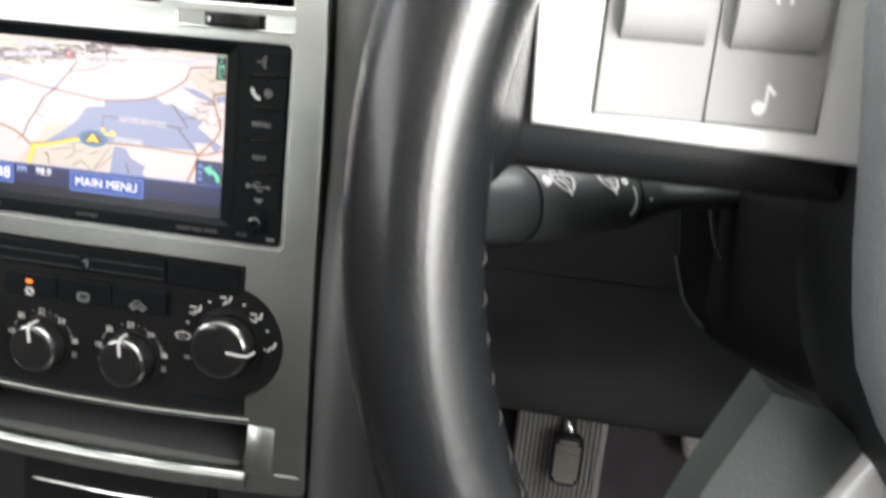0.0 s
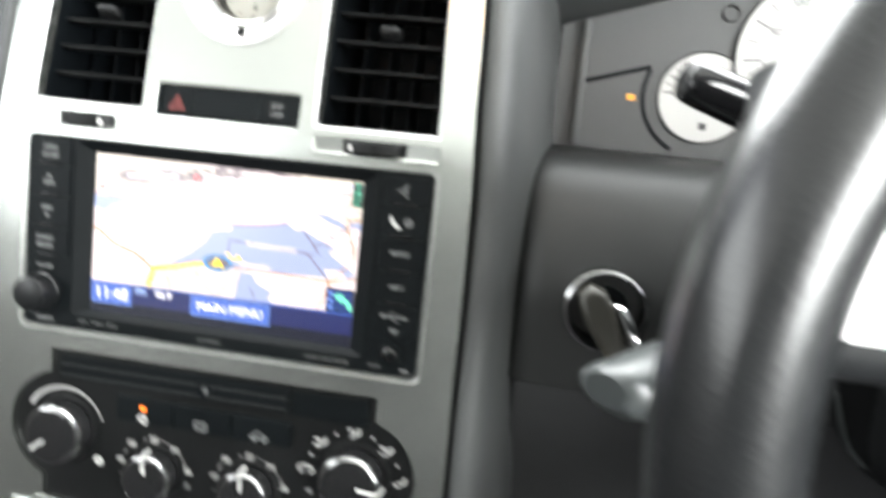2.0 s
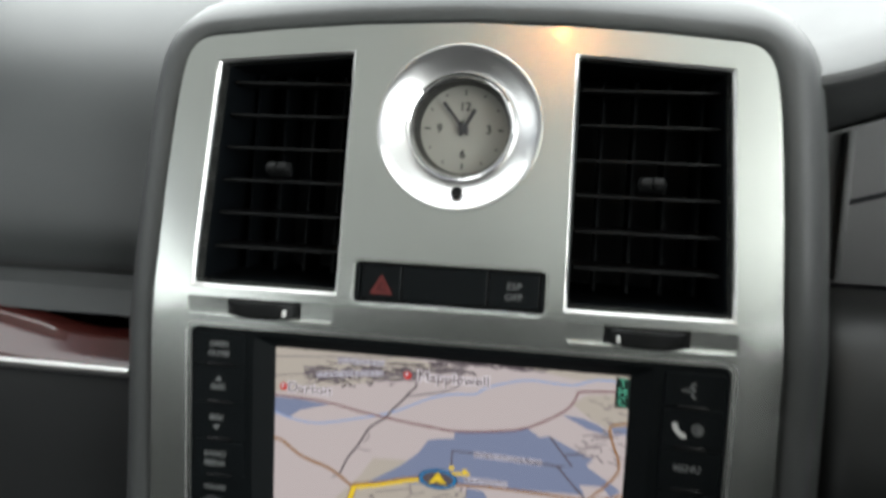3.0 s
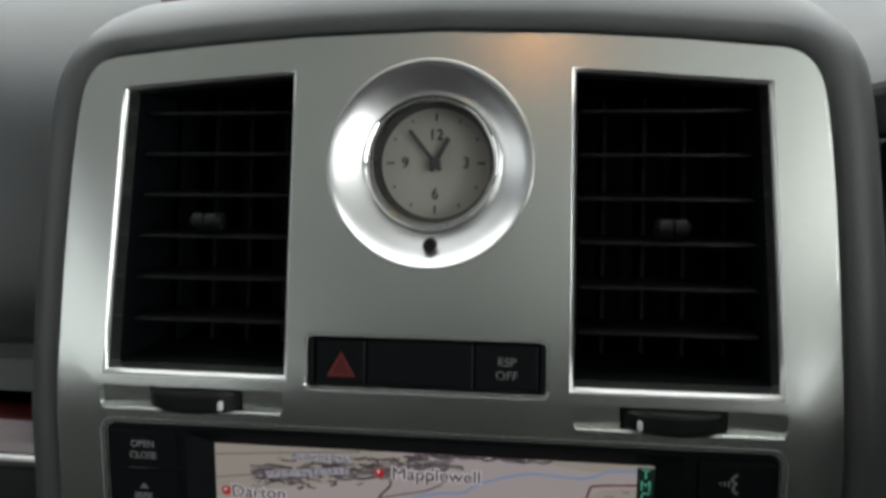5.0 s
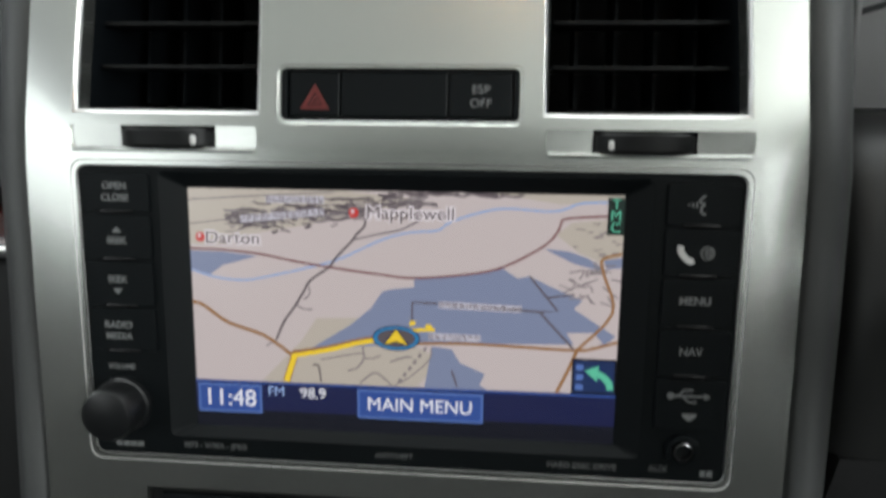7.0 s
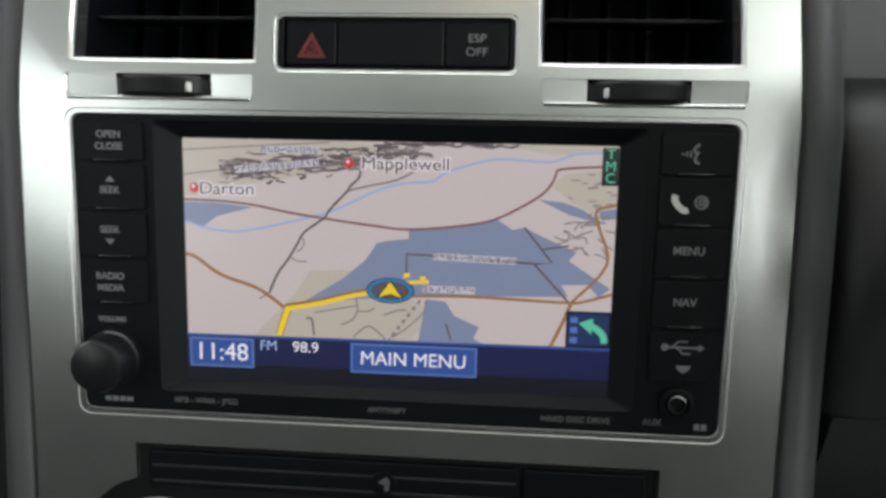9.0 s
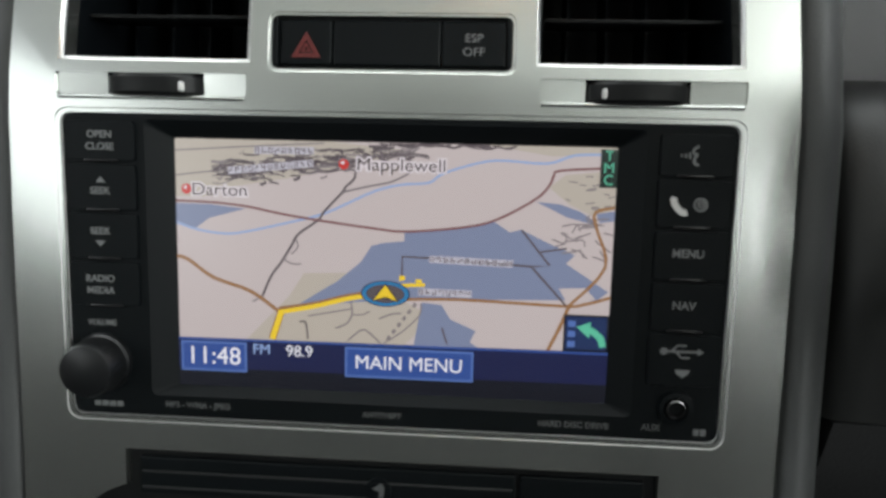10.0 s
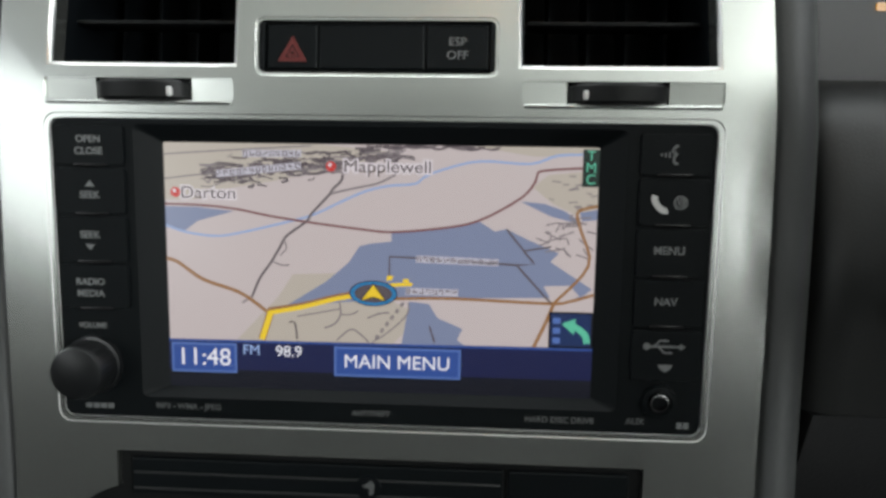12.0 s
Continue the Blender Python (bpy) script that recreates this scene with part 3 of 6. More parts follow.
def key(x0, x1, z0, z1, name="button"):
    return part(name, slab(rounded(x0, x1, z0, z1, 0.0012), -0.0005, 0.002, 0.0003), RADIO, radio)


ridges = []
for side in (-1, 1):
    edges = (0.0490, 0.0351, 0.0190, 0.0029, -0.0130) if side < 0 else (0.0486, 0.0346, 0.0187, 0.0022, -0.0142)
    for z1, z0 in zip(edges, edges[1:]):
        xa, xb = (-0.1064, -0.0832) if side < 0 else (0.0842, 0.1066)
        b = key(xa, xb, z0 + 0.0005, z1 - 0.0005)
        xm = (xa + xb) / 2 + (0.0005 if side < 0 else -0.0005)
        part("ridge", box(xm - 0.0058, xm + 0.0058, -0.0012, -0.0003, z0 + 0.0002, z0 + 0.0012, 0.0004), GLOSSBLACK, b)
        ridges.append((side, (z0 + z1) / 2, b))
lx = -0.0948
lettering("OPEN", 0.0032, lx, -0.0007, 0.0441, DIMWHITE, ridges[0][2], extra=0.00007)
lettering("CLOSE", 0.0032, lx, -0.0007, 0.0402, DIMWHITE, ridges[0][2], extra=0.00007)
part("arrow", flat(mm((-96.6, 28.6), (-93.2, 28.6), (-94.9, 30.6)), -0.0007), DIMWHITE, ridges[1][2])
lettering("SEEK", 0.0032, lx - 0.0003, -0.0007, 0.0258, DIMWHITE, ridges[1][2], extra=0.00007)
lettering("SEEK", 0.0032, lx - 0.0008, -0.0007, 0.0125, DIMWHITE, ridges[2][2], extra=0.00007)
part("arrow", flat(mm((-97.4, 9.4), (-94.0, 9.4), (-95.7, 7.4)), -0.0007), DIMWHITE, ridges[2][2])
lettering("RADIO", 0.0032, lx - 0.0015, -0.0007, -0.0034, DIMWHITE, ridges[3][2], extra=0.00007)
lettering("MEDIA", 0.0032, lx - 0.0015, -0.0007, -0.0074, DIMWHITE, ridges[3][2], extra=0.00007)
lettering("VOLUME", 0.0025, -0.0968, 0.0004, -0.0186, DIMWHITE, radio, extra=0.00007)
knob = part("volume_knob", lathe([(0.0100, 0.002), (0.0100, -0.0016), (0.0094, -0.0024), (0.0090, -0.0100), (0.0084, -0.0114), (0.0070, -0.0120), (0.0, -0.0123)], -0.0968, -0.0322, 48), SEMIGLOSS, radio)
grips = []
for i in range(36):
    q = 2 * math.pi * i / 36
    grips.append(tube([(-0.0968 + 0.0093 * math.cos(q), -0.0028, -0.0322 + 0.0093 * math.sin(q)), (-0.0968 + 0.0090 * math.cos(q), -0.0098, -0.0322 + 0.0090 * math.sin(q))], 0.00025, 5))
part("knurling", joined(grips), BLACK, knob)
for i in range(4):
    part("bar", box(-0.1005 + 0.0026 * i, -0.0985 + 0.0026 * i, 0.0002, 0.0007, -0.0476, -0.0460), DIMWHITE, radio)
lettering("MP3 - WMA - JPEG", 0.0028, -0.0644, 0.0003, -0.0462, FAINT, radio, extra=0.00007)
lettering("ANTITHEFT", 0.0025, -0.0015, 0.0003, -0.0466, FAINT, radio, extra=0.00007)
lettering("HARD DISC DRIVE", 0.0028, 0.0617, 0.0003, -0.0466, FAINT, radio, extra=0.00007)
voice, phone, menu_key, nav_key = [b for s, z, b in ridges if s > 0]
lettering("MENU", 0.0036, 0.0945, -0.0007, 0.0111, DIMWHITE, menu_key, extra=0.00007)
lettering("NAV", 0.0036, 0.0943, -0.0007, -0.0055, DIMWHITE, nav_key, extra=0.00007)
# head-and-sound-waves sign
part("sign", ribbon(smooth_curve(mm((95.6, 44.6), (94.2, 43.6), (94.0, 42.4), (95.2, 42.0), (94.4, 40.8), (94.6, 39.2), (95.8, 38.8)), 3), 0.0008, -0.0007), DIMWHITE, voice)
for i in range(3):
    part("sign", ribbon(mm((93.0 - 1.2 * i, 42.6 - 0.3 * i), (93.0 - 1.2 * i, 40.6 + 0.3 * i)), 0.0006, -0.0007), DIMWHITE, voice)
# handset sign
part("sign", ribbon(smooth_curve(mm((89.2, 28.8), (89.0, 27.4), (90.2, 25.4), (92.0, 24.0), (93.2, 24.2)), 4), 0.0020, -0.0007), WHITE, phone)
part("sign", border(disc(0.0973, 0.0266, 0.0022, 20), disc(0.0973, 0.0266, 0.0016, 20), -0.0007, -0.0005), DIMWHITE, phone)
lettering("@", 0.0025, 0.0973, -0.0012, 0.0268, DIMWHITE, phone, extra=0.00007)
# usb sign and flap
flap = key(0.0842, 0.1066, -0.0318, -0.0150, "usb_flap")
part("sign", ribbon(mm((88.6, -20.2), (100.2, -20.2)), 0.0007, -0.0007), DIMWHITE, flap)
part("sign", flat(disc(0.0890, -0.0202, 0.0012, 14), -0.0007), DIMWHITE, flap)
part("sign", flat(mm((99.6, -19.0), (101.6, -20.2), (99.6, -21.4)), -0.0007), DIMWHITE, flap)
part("sign", ribbon(mm((91.4, -20.2), (93.2, -18.2), (96.0, -18.2)), 0.0006, -0.0007), DIMWHITE, flap)
part("sign", ribbon(mm((92.8, -20.2), (94.6, -22.2), (97.2, -22.2)), 0.0006, -0.0007), DIMWHITE, flap)
part("arrow", flat(mm((92.8, -26.2), (97.6, -26.2), (97.0, -27.6), (95.2, -28.8), (93.4, -27.6)), -0.0007), DIMWHITE, flap)
jack = part("aux_socket", lathe([(0.0058, 0.0008), (0.0056, -0.0012), (0.0040, -0.0014), (0.0034, 0.0002)], 0.0940, -0.0392, 32), RADIO, radio)
part("contact_ring", lathe([(0.0031, 0.0006), (0.0030, -0.0014), (0.0026, -0.0015), (0.0023, 0.0010), (0.0022, 0.004)], 0.0940, -0.0392, 28), DARKCHROME, jack)
part("contact", lathe([(0.0019, 0.003), (0.0, 0.003)], 0.0940, -0.0392, 16), BRASS, jack)
lettering("AUX", 0.0029, 0.0866, 0.0003, -0.0462, FAINT, radio, extra=0.00007)
for i in range(2):
    part("bar", box(0.1003 + 0.0022 * i, 0.1020 + 0.0022 * i, 0.0002, 0.0007, -0.0482, -0.0462), DIMWHITE, radio)

# the lit map
LAND = glow("map_land", (0.55, 0.48, 0.475), 0.69)
BEIGE = glow("map_town", (0.48, 0.43, 0.37), 0.69)
BLUEZONE = glow("map_blue_zone", (0.205, 0.240, 0.365), 0.69)
RIVER = glow("map_river", (0.30, 0.40, 0.64), 0.69)
ROADRED = glow("map_main_road", (0.20, 0.085, 0.09), 0.69)
ROADBROWN = glow("map_brown_road", (0.30, 0.15, 0.06), 0.69)
ROADDARK = glow("map_dark_road", (0.10, 0.08, 0.09), 0.69)
ROADGREY = glow("map_street", (0.22, 0.19, 0.20), 0.69)
YELLOW = glow("map_route", (0.86, 0.60, 0.03), 0.69)
BAR = glow("map_bar", (0.006, 0.009, 0.058), 0.69)
BARDARK = glow("map_bar_dark", (0.0015, 0.002, 0.009), 0.69)
BUTTONBLUE = glow("map_button", (0.028, 0.075, 0.30), 0.69)
BUTTONEDGE = glow("map_button_edge", (0.09, 0.17, 0.46), 0.69)
SCREENWHITE = glow("screen_white", (0.86, 0.86, 0.92), 0.69)
SCREENBLUE = glow("screen_pale_blue", (0.33, 0.47, 0.80), 0.69)
LABELINK = glow("map_name", (0.075, 0.06, 0.06), 0.69)
HALO = glow("map_name_halo", (0.72, 0.66, 0.70), 0.69)
HALODIM = glow("map_street_name_halo", (0.52, 0.50, 0.57), 0.69)
RED = glow("map_red", (0.55, 0.035, 0.03), 0.69)
GREEN = glow("screen_green", (0.11, 0.52, 0.34), 0.69)
DARKGREEN = glow("screen_dark_green", (0.003, 0.014, 0.010), 0.69)
RINGBLUE = glow("ring_blue", (0.025, 0.19, 0.42), 0.69)
ARROWKEY = glow("screen_dark_key", (0.010, 0.026, 0.10), 0.69)

screen = part("screen", slab(rounded(-0.0724, 0.0724, -0.0404, 0.0438, 0.0004), 0.0052, 0.009), GLOSSBLACK, radio)
part("map", flat(mm((-72.3, -23.6), (72.3, -23.0), (72.3, 43.6), (-72.3, 43.6)), 0.0050), LAND, screen)
L1, L2, L3, L4, L5 = 0.00492, 0.00484, 0.00476, 0.00468, 0.00458


def patch(points, material, layer=L1, name="map_area"):
    return part(name, flat(mm(*points), layer), material, screen)


def road(points, width, material, layer=L3, soft=True):
    pts = mm(*points)
    return part("map_road", ribbon(smooth_curve(pts, 4) if soft else pts, width, layer), material, screen)


patch([(-72.3, 43.6), (-20, 43.6), (8, 41), (-15.5, 35.6), (-32.3, 31.6), (-51.2, 28.4), (-62.8, 24.5), (-72.3, 24.4)], BEIGE)
patch([(-48.6, -23.4), (-34, -8), (-28.9, -0.1), (-13.7, 0.6), (5.2, -8.7), (12.8, -12.3), (9.3, -19), (5.3, -23.3)], BEIGE)
patch([(51, 30.5), (56, 34.6), (72.3, 36.5), (72.3, 24.0), (66, 21.5), (58, 25)], BEIGE)
patch([(30, 43.6), (72.3, 43.6), (72.3, 41.8), (52, 40.4)], BEIGE)
patch([(-31.9, -11.4), (-17.5, -2.3), (-9.9, 4.2), (-6.2, 9.9), (-2.4, 10.9), (4.6, 11.7), (4.6, 14.9), (23.4, 16.8), (33.5, 19.2), (39, 15.7), (42.6, 16.7), (50, 13.2), (60.2, 8.9), (57.5, 6.0), (71.5, -2.9), (68, -5.8), (23.9, -7.1), (3.3, -7.8)], BLUEZONE, L2)
patch([(10.8, -8.5), (17.4, -9.2), (20.3, -13.9), (28.8, -17.5), (27, -21.4), (29.8, -23.2), (8.2, -23.4)], BLUEZONE, L2)
patch([(-72.3, 22.2), (-60.9, 22.1), (-48.6, 20.9), (-61.1, 17.4), (-66, 13.7), (-72.3, 15.2)], BLUEZONE, L2)
patch([(46.9, 25.9), (55, 25.2), (61.4, 23), (66, 20), (65.1, 19.1), (57, 21.1)], BLUEZONE, L2)
patch([(55.5, -2.2), (64.0, -1.8), (67.5, -5.4), (58.5, -7.2)], LAND, L3)
patch([(66.5, 22.5), (72.3, 23.5), (72.3, 20.2), (67.5, 19.6)], BLUEZONE, L2)
road([(-72.3, 15.8), (-65, 13.5), (-55.4, 12.4), (-47.8, 13.4), (-32.5, 17.1), (-21.2, 20.4), (-6.2, 27.5), (3, 30.1), (12.2, 31), (15.8, 33.5), (23.1, 36.3), (33.9, 38.7), (50.1, 38.1), (58.9, 40.9), (72.2, 41.3)], 0.0008, RIVER)
road([(-72.3, 23), (-59, 22.7), (-47.6, 21.6), (-36.2, 19.5), (-21.2, 17.4), (-6.2, 15.7), (5, 14.9), (23.4, 16.8), (34.4, 19.6), (46.9, 26.7), (51.2, 31.4), (52.3, 34.2), (54.6, 36), (72.2, 37.2)], 0.0008, ROADRED, L4)
road([(-11.8, 33.8), (-12.2, 31.6), (-15.1, 28.8), (-15.9, 27.3), (-22.1, 20.7), (-24, 17.9), (-30.7, 13), (-33, 9.2), (-36.5, 3.4), (-40, -1.4), (-43, -8.2)], 0.0008, ROADDARK, L4)
road([(-15.9, 27.3), (-8, 29.2), (0, 31), (6, 34)], 0.0007, ROADGREY)
road([(-31.5, 11.5), (-31.0, 8.5), (-33.2, 6.2)], 0.0005, ROADGREY)
road([(-35.8, 4.4), (-33.0, 3.0), (-30.0, 3.0)], 0.0005, ROADGREY)
road([(-43, -8.2), (-46.5, -10.4)], 0.0006, ROADGREY)
road([(-72.3, 4.4), (-68.3, 3.2), (-59.7, -2.6), (-47.2, -6.8), (-37.7, -13.3)], 0.0012, ROADBROWN, L4)
road([(-37.5, -12.8), (-25.2, -10.6), (-13.7, -7.5), (-1.4, -5.4)], 0.0020, ROADBROWN, L3)
road([(3.3, -7.8), (23.9, -7.1), (57.2, -8), (64, -7.2), (72.2, -4.7)], 0.0010, ROADBROWN, L4)
road([(52.8, -23.0), (56.2, -15.5), (59, -8.2)], 0.0012, ROADBROWN, L4)
road([(59, -7.9), (70.0, 5.0), (66.9, 17.1), (65.9, 22.7), (72.2, 24.7)], 0.0010, ROADBROWN, L4)
road([(-39.8, -23.0), (-36.7, -13.4)], 0.0026, ROADBROWN, L4, False)
road([(-39.8, -23.0), (-36.7, -13.7)], 0.0019, YELLOW, L5, False)
road([(-37.6, -13.7), (-25.2, -11.2), (-13.7, -8.1), (-1.4, -6)], 0.0015, YELLOW, L5)
road([(2.5, -3.4), (6.0, -2.9), (11.7, -2.6)], 0.0012, YELLOW, L5)
patch([(3.0, -1.6), (5.0, -1.2), (5.2, 0.2), (3.2, 0.2)], YELLOW, L5)
patch([(8.6, -2.0), (10.6, -2.0), (10.6, -0.8), (8.6, -0.8)], YELLOW, L5)
road([(4.0, -1.2), (4.0, 6.6), (12.5, 6.4), (46.5, 4.7), (52.2, 5.2), (42.8, 16.6)], 0.0007, ROADDARK, L4, False)
road([(49.0, 9.6), (57.5, 11.0)], 0.0006, ROADDARK, L4)
road([(46.6, 4.4), (58.2, -8)], 0.0007, ROADDARK, L4, False)
road([(-27.5, -14.6), (-12.7, -11.6)], 0.0005, ROADGREY)
road([(-13.0, -9.0), (-12.6, -13.4), (-14.6, -16.8), (-18.2, -18.4)], 0.0006, ROADGREY)
road([(-12.6, -13.6), (-9.0, -13.4), (-6.6, -12.2)], 0.0005, ROADGREY)
road([(-30.4, -16.8), (-28.4, -16.9), (-27.6, -22.6)], 0.0006, ROADDARK)
road([(-14.0, -22.6), (-9.0, -18.6), (-5.0, -21.0), (-3.0, -23.0)], 0.0006, ROADGREY)
road([(-3.5, -14.6), (1.0, -12.8), (4.0, -12.6)], 0.0006, ROADGREY)
road([(10.4, -9.0), (10.0, -13.0), (4.0, -19.0), (-2.0, -23.0)], 0.0005, ROADGREY)
road([(17.6, -16.8), (19.4, -22.4)], 0.0006, ROADDARK)
# dense town streets
random.seed(5)
for i in range(26):
    x, z = random.uniform(52, 70), random.uniform(6, 22)
    if (x - 62) ** 2 / 90 + (z - 14) ** 2 / 70 < 1:
        road([(x, z), (x + random.uniform(-2, 5), z + random.uniform(-1.5, 1.0)), (x + random.uniform(2, 6), z + random.uniform(-4, 1.5))], 0.0005, ROADGREY)
for i in range(240):
    u, v = random.random(), random.gauss(0, 1)
    x = -60 + 66 * u
    z = 33.6 + 6.0 * u + v * (2.9 - 1.6 * abs(u - 0.35)) * 0.8
    if z < 43.0 and not (-14 < x < 20 and z < 38.2):
        dx = random.uniform(1.5, 7.5)
        road([(x, z), (x + dx * 0.5, z + random.uniform(-0.5, 0.6)), (x + dx, min(43.2, z + random.uniform(-0.7, 1.2)))], random.choice((0.0004, 0.0006, 0.0009)), random.choice((ROADDARK, ROADGREY, ROADDARK)))
for i in range(26):
    x = random.uniform(-5, 40)
    road([(x, 43.2), (x + random.uniform(2, 5), 43.4 - random.uniform(0, 1.4)), (x + 7, 43.3)], 0.0005, ROADDARK)
for i in range(16):
    x, z = random.uniform(56, 70), random.uniform(24, 35)
    road([(x, z), (x + random.uniform(1, 4), z + random.uniform(-1.5, 1.0))], 0.0004, ROADGREY)
road([(-72.3, 39.6), (-50, 41.2), (-22, 43.0)], 0.0005, ROADGREY)
road([(-72.3, 31.4), (-60, 33.0), (-48, 34.0)], 0.0005, ROADGREY)
# unreadable street names as plain bars
for x0, z0, n, step, rise in ((-45, 40.2, 9, 2.2, 0.02), (-54, 33.4, 13, 2.2, 0.24), (13.2, 6.0, 12, 2.3, -0.06), (9.8, -5.0, 8, 2.2, -0.02)):
    for i in range(n):
        x, z = x0 + step * i, z0 + rise * i
        wide = random.uniform(1.1, 1.6)
        patch([(x - 0.3, z - 1.2), (x + 1.9, z - 1.1), (x + 1.9, z + 1.3), (x - 0.3, z + 1.1)], HALODIM, L4, "bar")
        for u in (0.0, wide - 0.35):
            h0 = random.choice(((-0.8, 0.9), (-0.8, 0.9), (-0.1, 0.9), (-0.8, 0.2)))
            patch([(x + u, z + h0[0]), (x + u + 0.38, z + h0[0]), (x + u + 0.38, z + h0[1]), (x + u, z + h0[1])], ROADDARK, L5, "bar")
        for h in random.choice(((0.6,), (-0.1,), (-0.8, 0.6), (-0.8,))):
            patch([(x, z + h), (x + wide, z + h), (x + wide, z + h + 0.3), (x, z + h + 0.3)], ROADDARK, L5, "bar")
for i in range(6):
    x, z = -1.0 + 1.7 * i, -21.5 + 2.3 * i
    patch([(x, z), (x + 1.0, z - 0.5), (x + 1.7, z + 0.9), (x + 0.7, z + 1.4)], ROADGREY, L4, "bar")
# place names with their red dots
for word, x, z in (("Darton", -57.2, 26.8), ("Mapplewell", 3.2, 36.3)):
    lettering(word, 0.0058, x / 1000, L4, z / 1000, HALO, screen, "name_halo", extra=0.0005, wide=1.12)
    lettering(word, 0.0058, x / 1000, L5, z / 1000, LABELINK, screen, "place_name", wide=1.12)
for x, z in ((-68.4, 27.0), (-15.6, 36.3)):
    part("place_dot", flat(disc(x / 1000, z / 1000, 0.0017, 20), L5), RED, screen)
    part("place_dot", flat(disc(x / 1000 - 0.0003, z / 1000 + 0.0005, 0.0006, 12), 0.00448), HALO, screen)
# own position
def oval(a, b):
    return [(-0.0014 + a * math.cos(2 * math.pi * i / 40), -0.0060 + b * math.sin(2 * math.pi * i / 40)) for i in range(40)]


part("position_ground", flat(oval(0.0082, 0.0044), 0.00446), BARDARK, screen)
part("position_ring", border(oval(0.0078, 0.0041), oval(0.0064, 0.0031), 0.00436, 0.00444), RINGBLUE, screen)
part("position_ground", flat(oval(0.0063, 0.0030), 0.00440), ROADDARK, screen)
part("position_arrow", flat(mm((-6.0, -8.8), (-1.4, -7.4), (3.2, -8.8), (-1.4, -2.4)), 0.00432), BARDARK, screen)
part("position_arrow", flat(mm((-5.3, -8.3), (-1.4, -7.0), (2.5, -8.3), (-1.4, -3.0)), 0.00426), YELLOW, screen)
# bar along the bottom, its buttons and words
part("bottom_bar", flat(mm((-72.3, -40.3), (72.3, -40.3), (72.3, -23.4), (-72.3, -23.8)), 0.00446), BARDARK, screen)
part("bottom_bar", flat(mm((-72.3, -34.0), (72.3, -34.0), (72.3, -23.8), (-72.3, -24.2)), 0.00440), BAR, screen)
part("bottom_bar", flat(mm((-72.3, -24.2), (72.3, -23.8), (72.3, -23.0), (-72.3, -23.5)), 0.00434), BUTTONBLUE, screen)


def screen_key(x0, x1, z0, z1, edge=BUTTONEDGE, fill=BUTTONBLUE):
    part("screen_button", flat(mm((x0, z0), (x1, z0), (x1, z1), (x0, z1)), 0.00430), edge, screen)
    part("screen_button", flat(mm((x0 + 0.7, z0 + 0.7), (x1 - 0.7, z0 + 0.7), (x1 - 0.7, z1 - 0.7), (x0 + 0.7, z1 - 0.7)), 0.00424), fill, screen)


screen_key(-71.4, -48.6, -35.0, -24.6)
screen_key(-14.8, 28.4, -35.0, -24.6)
screen_key(57.6, 72.2, -22.9, -10.6, BARDARK, ARROWKEY)
lettering("11:48", 0.0086, -0.0600, 0.00415, -0.0298, SCREENWHITE, screen, "screen_word", extra=0.0)
lettering("FM", 0.0050, -0.0434, 0.00415, -0.0268, SCREENBLUE, screen, "screen_word", extra=0.0)
lettering("98.9", 0.0054, -0.0304, 0.00415, -0.0270, SCREENWHITE, screen, "screen_word", extra=0.0)
lettering("MAIN MENU", 0.0066, 0.0067, 0.00415, -0.0299, SCREENWHITE, screen, "screen_word", extra=0.0)
part("traffic_sign", flat(mm((66.8, 30.9), (72.2, 30.9), (72.2, 43.0), (66.8, 43.0)), 0.0043), DARKGREEN, screen)
for i, c in enumerate("TMC"):
    lettering(c, 0.0046, 0.0695, 0.00415, 0.0408 - 0.0038 * i, GREEN, screen, "screen_word")
part("turn_arrow", ribbon(smooth_curve(mm((70.4, -21.2), (69.8, -18.6), (67.6, -16.4), (65.4, -15.4)), 4), 0.0022, 0.00415), GREEN, screen)
part("turn_arrow", flat(mm((66.4, -12.8), (66.0, -18.4), (61.8, -14.6)), 0.00412), GREEN, screen)
for i in range(3):
    part("bar", flat(mm((59.0, -12.6 - 3.4 * i), (61.4, -12.6 - 3.4 * i), (61.4, -14.6 - 3.4 * i), (59.0, -14.6 - 3.4 * i)), 0.00415), BUTTONEDGE, screen)

